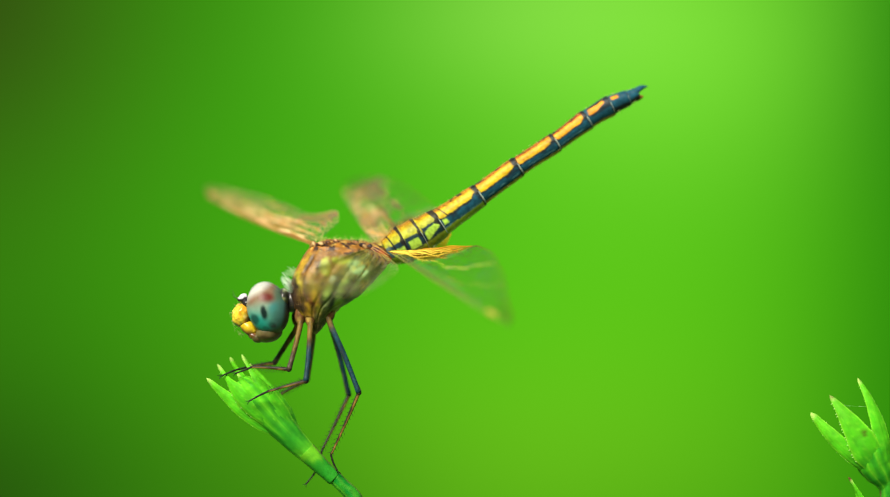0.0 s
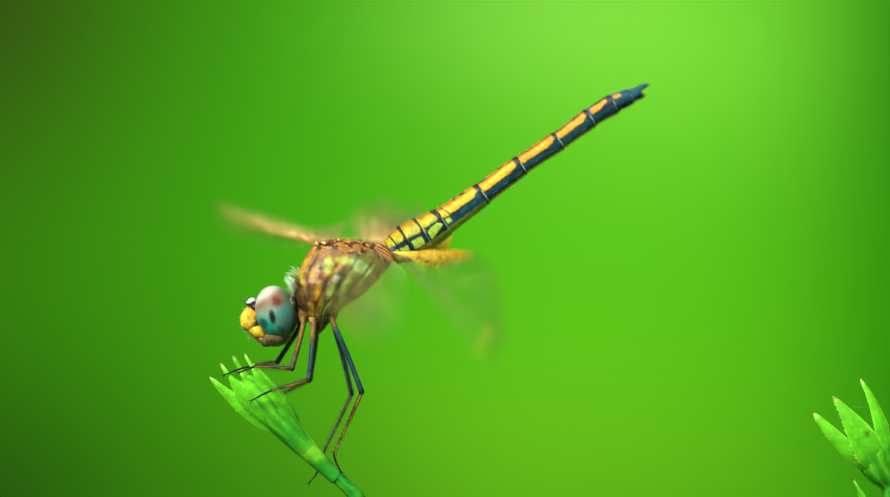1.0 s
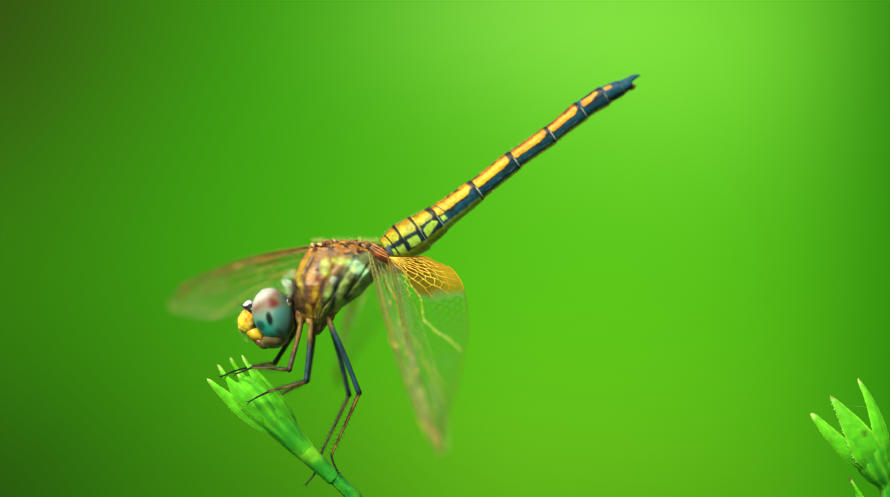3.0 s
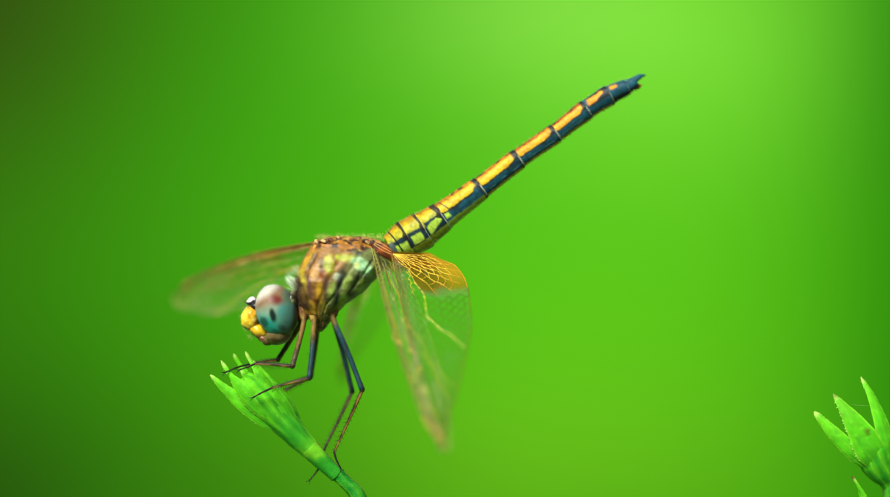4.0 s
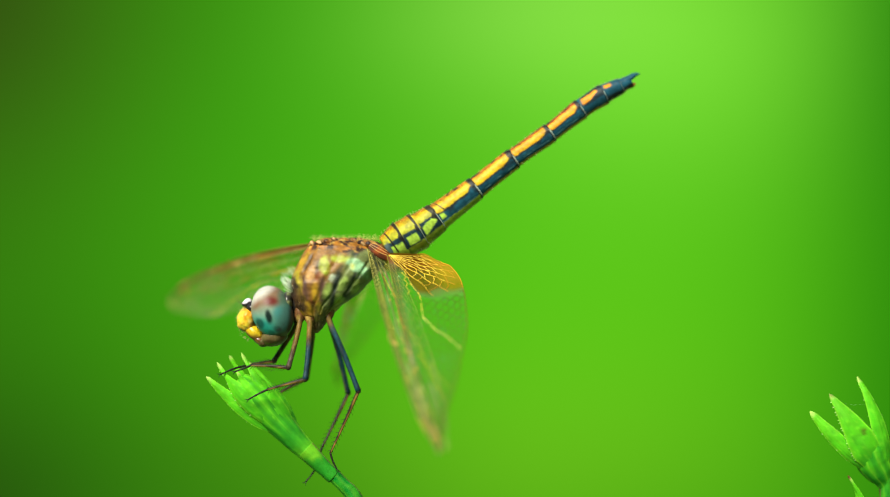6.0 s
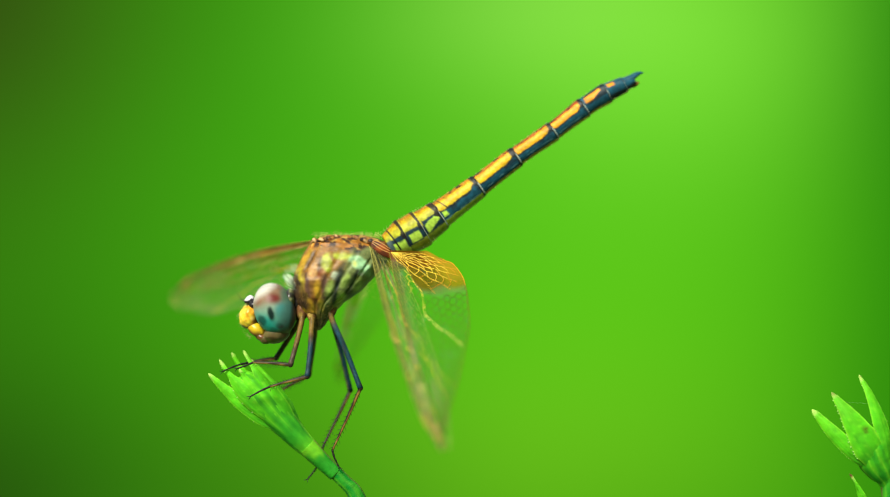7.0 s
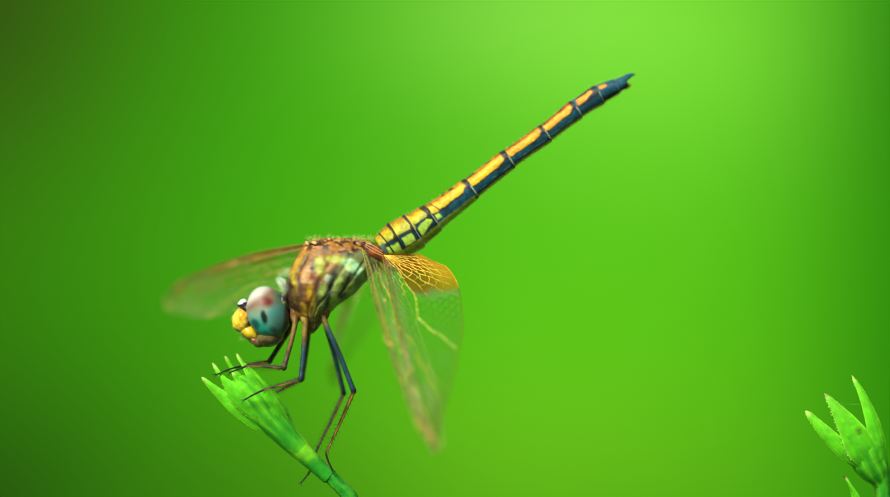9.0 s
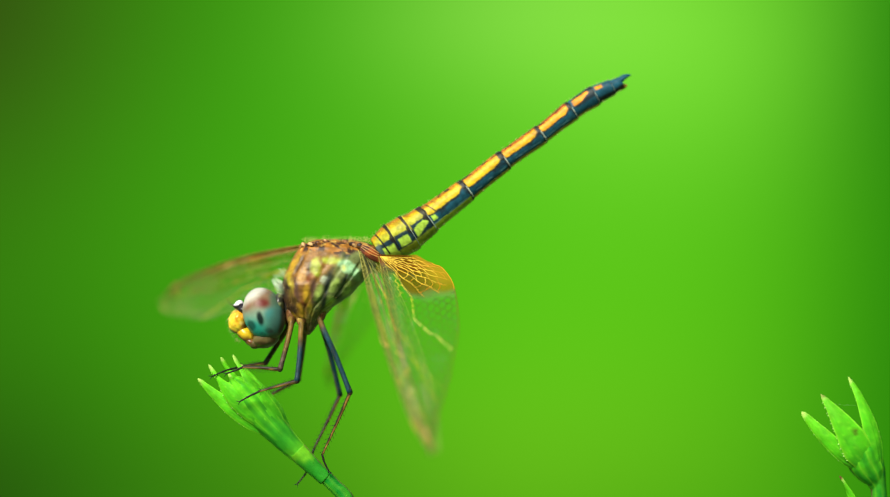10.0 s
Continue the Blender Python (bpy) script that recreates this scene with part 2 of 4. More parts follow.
unseen_bounce_wall()

# ---------------------------------------------------------------- plants
GREEN, DEEP, PALE, TIP = (0.100, 0.56, 0.010), (0.034, 0.36, 0.012), (0.30, 0.78, 0.03), (0.40, 0.62, 0.13)


def bract(base, bend, tip, width, face, name_parent, teeth=0, tooth=1.0, cup=0.25, dry=0.06, spot=None, finger=0.45, taper=(0.3, 0.85), edges=(0, 20), dark=0.0, shade=DEEP, fringe=0, root=0.6):
    """A pointed green leaf, thickest along its midrib, cupped, with fine teeth along its edge."""
    g = Geo()
    face = Vector(face).normalized()
    pts = [(Vector(base) * (1 - t) ** 2 + Vector(bend) * 2 * t * (1 - t) + Vector(tip) * t * t) for t in [i / 36 for i in range(37)]]
    rings, cols, k = [], [], 40
    seed = Vector((tip[0] * 3.7, tip[2] * 1.9, 0))
    for i, p in enumerate(pts):
        s = i / 36
        d = (pts[min(i + 1, 36)] - pts[max(i - 1, 0)]).normalized()
        n = (face - d * d.dot(face)).normalized()
        w = d.cross(n)
        half = width * 0.5 * (root + (1 - root) * smooth(0, 0.25 + 0.5 * (0.6 - root), s)) * (1 - (1 - finger / width) * smooth(*taper, s))
        half *= math.sqrt(max(0.02, 1 - max(0, (s - 0.9) / 0.1) ** 2))
        half *= 1 + 0.05 * grain_at(Vector((s * 9, 0, 0)) + seed, 1.0)
        ring, col = [], []
        for j in range(k):
            a = 2 * math.pi * j / k
            x, y = math.cos(a), math.sin(a)
            rib = 0.06 * max(0, 1 - abs(x) * 6) * (1 - s)
            wave = 0.05 * grain_at(Vector((s * 6, x * 1.5, 3)) + seed, 1.0) * smooth(0.05, 0.3, s)
            q = p + w * x * half + n * (y * (0.04 + 0.09 * half * (1 - x * x)) + rib * (1 if y > 0 else 0) + 0.022 * math.sin(x * 15) * (1 - s) + wave - cup * x * x * half)
            ring.append(q)
            c = blend(shade, GREEN, smooth(0.0, 0.5, s + 0.14 * grain_at(q, 0.9)))
            c = blend(c, PALE, 0.55 * smooth(0.74, 1.0, abs(x)) + 0.22 * smooth(0.5, 1, s) + 0.30 * smooth(0.15, 0.0, abs(x)) * (1 - s) * smooth(0.1, 0.4, s))
            c = blend(c, DEEP, 0.45 * max(0, math.sin(x * 15 + 2)) * (1 - s))
            c = blend(c, (0.015, 0.22, 0.012), 0.28 * smooth(0.0, 0.45, grain_at(q, 0.8) + 0.3 * grain_at(q, 3.5)) * (1 - 0.6 * s))
            c = blend(c, PALE, 0.25 * smooth(0.2, 0.5, grain_at(q, 3.5)))
            c = blend(c, TIP, smooth(1 - dry * 1.6, 1 - dry * 0.4, s + 0.03 * grain_at(q, 3)))
            c = blend(c, (0.11, 0.045, 0.015), dark * smooth(1 - dry * 1.0, 1 - dry * 0.2, s + 0.05 * grain_at(q, 4)))
            if spot:
                c = blend(c, (0.07, 0.075, 0.008), 0.85 * smooth(0.40, 0.10, math.hypot(q.x - spot[0], (q.z - spot[2]) * 0.8) + 0.12 * grain_at(q, 2.6)))
            col.append(c)
        rings.append(ring)
        cols.append(col)
    loft(g, rings, cols)
    rnd = random.Random(int(abs(tip[0]) * 100))
    small = [(i, e, 0.40 * rnd.uniform(0.5, 1.2), fringe) for i in range(fringe) for e in (0, 20)]
    for i, side, size, count in [(i, e, tooth * rnd.uniform(0.75, 1.2), teeth) for i in range(teeth) for e in edges] + small:
        at = min(35, 10 + int(24 * (i + 0.5 * (side > 0) + rnd.uniform(-0.2, 0.2)) / count))
        q = Vector(rings[at][side])
        out = (q - pts[at]).normalized()
        d = (pts[at + 1] - pts[at]).normalized()
        tube(g, [q - out * 0.03, q + (out * 0.05 + d * 0.02) * size, q + (out * 0.10 + d * 0.05) * size], [0.045 * size, 0.035 * size, 0.012], (0.52, 0.80, 0.24), sides=5)
    return part("bract", g, LEAF, name_parent)


def flower_stalk(base_pts, radii, parent, name="stem"):
    g = Geo()
    pts = curve_points(base_pts, 10 * len(base_pts))
    rr = np.interp(np.linspace(0, 1, len(pts)), np.linspace(0, 1, len(radii)), radii)

    def colour(s, a, q):
        c = blend((0.018, 0.29, 0.018), GREEN, 0.12 + 0.6 * grain_at(q, 0.7) + 0.3 * grain_at(q, 2.4))
        c = blend(c, PALE, 0.22 * max(0, math.sin(a * 6 + 0.4 + 0.4 * grain_at(q, 0.6))) ** 3)
        return blend(c, (0.17, 0.10, 0.05), 0.8 * smooth(0.90, 0.985, abs(math.cos(a)) + 0.05 * grain_at(q, 1.2)))
    tube(g, pts, list(rr), colour, up=(0.7, 0, 0.7), sides=28, ribs=0.006)
    return part(name, g, STALK, parent)


def perch_plant():
    plant = thing("flower_stem", (6.0, 2.0, -450), "bright green flower stem with a tight pointed bud of bracts", "plant", "flower stems")
    flower_stalk([(-9.75, 0, -19.75), (-9.25, 0, -20.2), (-8.6, 0, -20.85), (-7.95, 0.05, -21.5), (-7.5, 0.1, -22.3), (-6.6, 0.2, -24.5), (-4.5, 0.5, -31), (-0.5, 1, -48), (2, 1.6, -95), (4, 2, -220), (6, 2, -450)],
                 [0.56, 0.61, 0.60, 0.66, 0.74, 0.8, 0.9, 1.0, 1.3, 1.8, 2.2], plant)
    g = Geo()
    pts = curve_points([(-11.9, 0, -17.75), (-11.3, 0, -18.35), (-10.6, 0, -19.05), (-9.9, 0, -19.7), (-9.35, 0, -20.2)], 44)
    rr = [(0.86 - 0.17 * smooth(0.05, 0.8, i / 43)) * (1 - 0.10 * smooth(0.95, 1.0, i / 43)) for i in range(44)]

    def joint_colour(s, a, q):
        c = blend((0.07, 0.42, 0.016), (0.025, 0.31, 0.016), smooth(0.10, 0.55, s + 0.12 * grain_at(q, 1.6)))
        c = blend(c, (0.17, 0.54, 0.018), 0.85 * smooth(0.45, 0.12, s + 0.35 * grain_at(q, 1.4)))
        c = blend(c, (0.02, 0.30, 0.018), 0.6 * smooth(0.05, 0.4, grain_at(q, 1.5)) * smooth(0.3, 0.6, s))
        c = blend(c, (0.05, 0.12, 0.02), 0.75 * smooth(0.955, 0.985, s))
        return blend(c, (0.20, 0.12, 0.05), 0.7 * smooth(0.90, 0.985, abs(math.cos(a))))
    tube(g, pts, rr, joint_colour, up=(0.7, 0, 0.7), sides=40)
    part("upper_stem", g, STALK, plant)
    g = Geo()
    pts = curve_points([(-11.3, 0, -18.35), (-11.75, 0, -17.95), (-12.75, 0, -16.95), (-13.7, 0, -15.95), (-14.65, 0, -14.95), (-15.85, -0.05, -13.6), (-17.0, -0.1, -12.25), (-17.6, -0.1, -11.45)], 60)
    rr = list(np.interp(np.linspace(0, 7, 60), range(8), [0.72, 0.86, 1.02, 1.16, 1.30, 1.42, 1.25, 0.55]))

    def colour(s, a, q):
        c = blend((0.11, 0.50, 0.016), (0.035, 0.34, 0.014), smooth(0.12, 0.34, s + 0.06 * grain_at(q, 1.3)))
        c = blend(c, GREEN, smooth(0.35, 0.8, s + 0.1 * grain_at(q, 0.8)))
        c = blend(c, (0.018, 0.24, 0.014), 0.5 * smooth(0.2, 0.9, -math.cos(a * 9 + 0.7 * grain_at(q, 0.5))) * smooth(0.12, 0.4, s))
        c = blend(c, (0.015, 0.22, 0.012), 0.4 * smooth(0.05, 0.4, grain_at(q, 1.0)))
        c = blend(c, PALE, 0.30 * smooth(0.6, 1.0, math.cos(a * 9 + 0.7 * grain_at(q, 0.5))) * smooth(0.3, 0.6, s))
        return blend(c, PALE, 0.45 * smooth(0.88, 0.99, abs(math.cos(a))))
    tube(g, pts, rr, colour, up=(0.7, 0, 0.7), sides=72, flat=0.85, ribs=0.010)
    part("calyx", g, LEAF, plant)
    soft = (0.055, 0.44, 0.012)
    bract((-14.2, -0.3, -16.2), (-17.85, -0.8, -14.0), (-20.58, -0.4, -11.3), 1.45, (-0.25, -0.95, 0.2), plant, finger=0.42, taper=(0.40, 1.0), shade=soft, cup=0.15, fringe=12)
    bract((-14.0, -0.7, -15.6), (-17.7, -1.55, -13.1), (-19.62, -0.6, -10.05), 1.75, (-0.1, -1, 0.0), plant, teeth=9, edges=(20,), tooth=0.8, dry=0.08, finger=0.36, taper=(0.45, 0.85), shade=soft, cup=0.15)
    bract((-15.0, 0.5, -14.4), (-17.4, 0.8, -12.0), (-18.62, 0.6, -9.5), 1.5, (-0.2, -1, 0), plant, finger=0.36, shade=soft)
    bract((-14.2, -0.6, -15.0), (-16.3, -1.5, -13.3), (-17.85, -0.85, -10.85), 1.35, (0.1, -1, 0.1), plant, dry=0.05, finger=0.30, taper=(0.5, 0.95), shade=soft, cup=0.15)
    bract((-12.9, -0.5, -16.1), (-15.4, -1.25, -12.7), (-17.52, -0.1, -9.25), 1.9, (0.4, -0.9, 0.3), plant, dry=0.09, finger=0.36, taper=(0.35, 0.9), shade=soft, cup=0.15)
    bract((-12.7, 0.2, -15.7), (-14.15, 0.4, -12.7), (-16.9, 0.5, -10.1), 1.1, (0.5, -0.8, 0.4), plant, finger=0.35, shade=soft)


def side_plant():
    plant = thing("flower_stem", (44, 6.0, -450), "bright green flower stem with spread toothed bracts", "plant", "flower stems")
    flower_stalk([(38.7, 0.2, -18.3), (39.1, 0.3, -19.6), (39.35, 0.4, -20.9), (39.5, 0.5, -22.2), (39.9, 0.6, -25), (41, 1.2, -42), (42, 3, -90), (43.5, 5, -220), (44, 6, -450)],
                 [0.95, 0.85, 0.70, 0.68, 0.72, 0.9, 1.3, 1.8, 2.2], plant)
    g = Geo()
    pts = curve_points([(39.4, 0.4, -21.2), (39.15, 0.3, -20.6), (38.75, 0.2, -19.9), (38.2, 0.1, -19.0), (37.85, 0.0, -18.0), (37.6, 0.0, -17.0), (37.45, 0.0, -16.2)], 50)
    rr = list(np.interp(np.linspace(0, 6, 50), range(7), [0.66, 0.86, 1.25, 1.52, 1.55, 1.25, 0.4]))

    def cup_colour(s, a, q):
        c = blend(DEEP, GREEN, 0.35 + 0.7 * grain_at(q, 0.9))
        c = blend(c, (0.015, 0.22, 0.012), 0.5 * smooth(0.1, 0.9, -math.cos(a * 9 + 0.8 * grain_at(q, 0.6))))
        return blend(c, PALE, 0.35 * smooth(0.6, 1.0, math.cos(a * 9 + 0.8 * grain_at(q, 0.6))))
    tube(g, pts, rr, cup_colour, up=(0.7, 0, 0.7), sides=60, flat=0.78, ribs=0.012)
    part("calyx", g, LEAF, plant)
    bract((37.9, -0.3, -19.7), (35.0, -1.7, -17.45), (32.5, -0.5, -14.45), 1.40, (-0.3, -0.9, 0.15), plant, finger=0.5, taper=(0.45, 1.1), fringe=14, cup=0.2, root=0.5)
    bract((38.75, -0.3, -20.3), (36.7, -2.2, -16.2), (34.15, -0.7, -12.9), 2.75, (0, -1, 0.1), plant, teeth=15, edges=(20,), spot=(37.07, -1.75, -16.15), dry=0.06, dark=0.5, finger=0.30, taper=(0.30, 1.1), fringe=24, cup=0.12, root=0.4)
    bract((39.4, -0.2, -20.2), (38.75, -1.6, -15.0), (36.68, -0.2, -11.4), 1.55, (0.3, -0.9, 0.1), plant, teeth=5, edges=(20,), tooth=0.6, dry=0.05, dark=0.4, finger=0.32, taper=(0.30, 1.1), fringe=16, cup=0.2, root=0.5)
    bract((37.2, -0.4, -23.8), (36.9, -1.2, -21.6), (35.72, -1.0, -20.05), 0.80, (-0.4, -0.9, -0.2), plant, dry=0.16, dark=0.95, finger=0.25, shade=(0.03, 0.34, 0.015))
    g = Geo()
    tube(g, curve_points([(35.3, -0.9, -13.75), (36.2, -0.7, -13.85), (37.35, -0.5, -13.9)], 8), [0.004] * 8, (0.35, 0.55, 0.25), sides=5)
    part("spider_thread", g, SILK, plant, "fine pale spider thread")


perch_plant()
side_plant()

# ---------------------------------------------------------------- the dragonfly
FORWARD, LEFT = Vector((-0.82, -0.15, -0.55)).normalized(), Vector((0.22, -0.95, -0.2))
LEFT = (LEFT - FORWARD * FORWARD.dot(LEFT)).normalized()
UP = FORWARD.cross(LEFT).normalized()
YELLOW, ORANGE, NAVY, OLIVE, LIME = (0.39, 0.285, 0.005), (0.52, 0.20, 0.004), (0.009, 0.055, 0.085), (0.26, 0.36, 0.03), (0.34, 0.55, 0.06)
RED, BLACK = (0.17, 0.035, 0.01), (0.010, 0.010, 0.010)


def depth(x):
    """The body lies turned a little away from the camera towards its tail."""
    return (x + 9.2) * 0.10


def hairs(g, spots, length, colour, spread, seed, radius=0.018):
    rnd = random.Random(seed)
    for p, d in spots:
        d = (Vector(d) + Vector((rnd.uniform(-1, 1), rnd.uniform(-1, 1), rnd.uniform(-1, 1))) * spread).normalized()
        p, n = Vector(p), length * rnd.uniform(0.6, 1.2)
        side = d.orthogonal().normalized() * n * rnd.uniform(-0.2, 0.2)
        tube(g, [p, p + d * n * 0.5 + side * 0.3, p + d * n + side], [radius, radius * 0.8, radius * 0.3], colour, sides=4)


# heights of the thorax with its front and rear edge and its half thickness
THORAX = [(0.85, -10.2, -6.9, 0.7), (0.55, -11.1, -5.6, 1.6), (0.2, -11.6, -4.9, 2.1), (-0.4, -12.0, -4.6, 2.5), (-1.1, -12.4, -4.7, 2.85), (-2.1, -12.85, -5.4, 3.1),
          (-3.1, -13.1, -6.3, 3.1), (-4.1, -13.1, -7.2, 2.9), (-5.1, -12.8, -8.75, 2.4), (-5.9, -12.3, -9.5, 1.9), (-6.5, -11.75, -10.0, 1.3), (-7.1, -11.35, -10.4, 0.85), (-7.35, -11.15, -10.6, 0.55), (-7.5, -11.0, -10.75, 0.2)]


# the last two paint bright reflections onto the pale green rear of the thorax
GOLD, CREAM, MOSS, MINT, PALE_GLINT = (0.38, 0.32, 0.022), (0.44, 0.26, 0.10), (0.28, 0.34, 0.03), (0.32, 0.60, 0.32), (0.56, 0.70, 0.50)
SOOT = (0.028, 0.018, 0.012)
AMBER, FERN, DUSK, INK = (0.38, 0.235, 0.014), (0.30, 0.44, 0.09), (0.08, 0.04, 0.03), (0.012, 0.020, 0.020)
# streaks on the side of the thorax: from and to (across, up), half width, colour
UMBER, RUST, STRAW = (0.055, 0.028, 0.010), (0.16, 0.045, 0.012), (0.50, 0.52, 0.12)
FRONT_STREAKS = [
    (-11.55, -0.58, -12.48, -2.17, 0.23, AMBER),
    (-12.48, -2.17, -12.22, -3.75, 0.28, GOLD),
    (-12.22, -3.75, -11.85, -4.72, 0.17, AMBER),
    (-11.27, -0.75, -11.85, -1.83, 0.17, UMBER),
    (-11.85, -2.58, -11.6, -4.42, 0.19, DUSK),
    (-10.82, -1.55, -11.55, -2.72, 0.22, CREAM),
    (-10.48, -1.08, -10.77, -2.25, 0.16, UMBER),
    (-10.1, -1.0, -9.98, -2.08, 0.35, MOSS),
    (-10.6, -2.25, -10.93, -3.08, 0.15, RUST),
    (-10.88, -3.08, -10.82, -4.45, 0.20, AMBER),
    (-10.27, -2.83, -10.22, -4.55, 0.18, DUSK),
    (-11.18, -4.62, -10.43, -4.95, 0.13, RUST),
    (-11.5, -4.9, -11.2, -5.9, 0.16, AMBER),
    (-10.6, -4.9, -10.5, -5.8, 0.14, GOLD),
    (-13.0, -2.9, -12.1, -5.3, 0.60, SOOT),
    (-12.52, -5.75, -11.68, -6.08, 0.17, AMBER),
]
REAR_STREAKS = [
    (-9.35, -0.92, -7.93, -0.92, 0.17, MOSS),
    (-9.35, -2.58, -9.32, -2.65, 0.25, PALE_GLINT),
    (-9.6, -3.25, -9.98, -4.25, 0.22, FERN),
    (-8.57, -1.67, -9.05, -2.88, 0.18, INK),
    (-9.05, -2.88, -9.35, -4.42, 0.15, INK),
    (-9.35, -4.42, -9.48, -5.33, 0.17, INK),
    (-8.22, -2.67, -8.6, -3.45, 0.23, FERN),
    (-8.65, -4.17, -8.98, -4.75, 0.20, FERN),
    (-7.77, -1.25, -6.85, -1.83, 0.42, MINT),
    (-7.65, -1.55, -7.62, -1.62, 0.15, STRAW),
    (-7.13, -2.38, -7.1, -2.45, 0.18, PALE_GLINT),
    (-7.27, -3.0, -7.52, -3.75, 0.33, FERN),
    (-6.73, -1.58, -6.52, -2.42, 0.28, MINT),
    (-7.35, -2.25, -7.97, -3.88, 0.13, INK),
    (-8.27, -4.12, -7.77, -4.52, 0.17, INK),
    (-7.43, -0.55, -7.02, -0.28, 0.15, INK),
    (-8.85, -4.83, -9.35, -5.75, 0.20, MOSS),
]


def thorax_colour(u, v, q):
    """u from front to rear, v from top to bottom."""
    streak = Vector((q.x - 0.15 * q.z, q.y * 0.6, q.z * 0.7))
    fine = 0.16 * grain_at(streak, 2.4) + 0.04 * grain_at(streak, 5.5)
    c = blend((0.19, 0.090, 0.016), (0.14, 0.18, 0.06), smooth(0.40, 0.60, u + 0.1 * grain_at(q, 0.9)))
    c = blend(c, (0.24, 0.12, 0.02), 0.7 * smooth(0.0, 0.4, grain_at(q, 1.4) + 0.3 * grain_at(q, 5)) * smooth(0.55, 0.35, u))
    x0 = q.x + 0.10 * grain_at(q, 1.3) + 0.7 * fine
    z0 = q.z + 0.16 * grain_at(q + Vector((9, 0, 0)), 1.3) + 0.7 * fine
    for xa, za, xb, zb, half, col in FRONT_STREAKS + REAR_STREAKS:
        dx, dz = xb - xa, zb - za
        t = min(1.0, max(0.0, ((x0 - xa) * dx + (z0 - za) * dz) / (dx * dx + dz * dz)))
        e = math.hypot(x0 - xa - t * dx, z0 - za - t * dz) - (half + 0.03) * (1 - 0.35 * (2 * t - 1) ** 2)
        c = blend(c, col, smooth(0.26, -0.17, e) * min(1.0, 0.9 + 0.4 * grain_at(streak, 2.0)))
    c = blend(c, (0.075, 0.036, 0.02), 0.65 * smooth(0.76, 0.88, v + 0.10 * grain_at(q, 0.8)))
    c = blend(c, (0.30, 0.22, 0.06), 0.7 * smooth(0.15, 0.4, grain_at(q, 1.7)) * smooth(0.7, 0.85, v))
    top = blend((0.28, 0.115, 0.012), (0.035, 0.015, 0.008), smooth(-0.12, 0.25, grain_at(q, 1.6) + 0.4 * grain_at(q, 4.5)))
    top = blend(top, (0.52, 0.32, 0.06), 0.8 * smooth(0.2, 0.45, grain_at(q + Vector((5, 0, 2)), 2.1)))
    c = blend(c, top, smooth(0.16, 0.11, v + 0.05 * grain_at(q, 0.9)))
    tone = 0.92 + 0.30 * grain_at(q, 1.5) + 0.30 * grain_at(q, 3.6)
    return tuple(max(0.004, 0.86 * x * tone) for x in c)


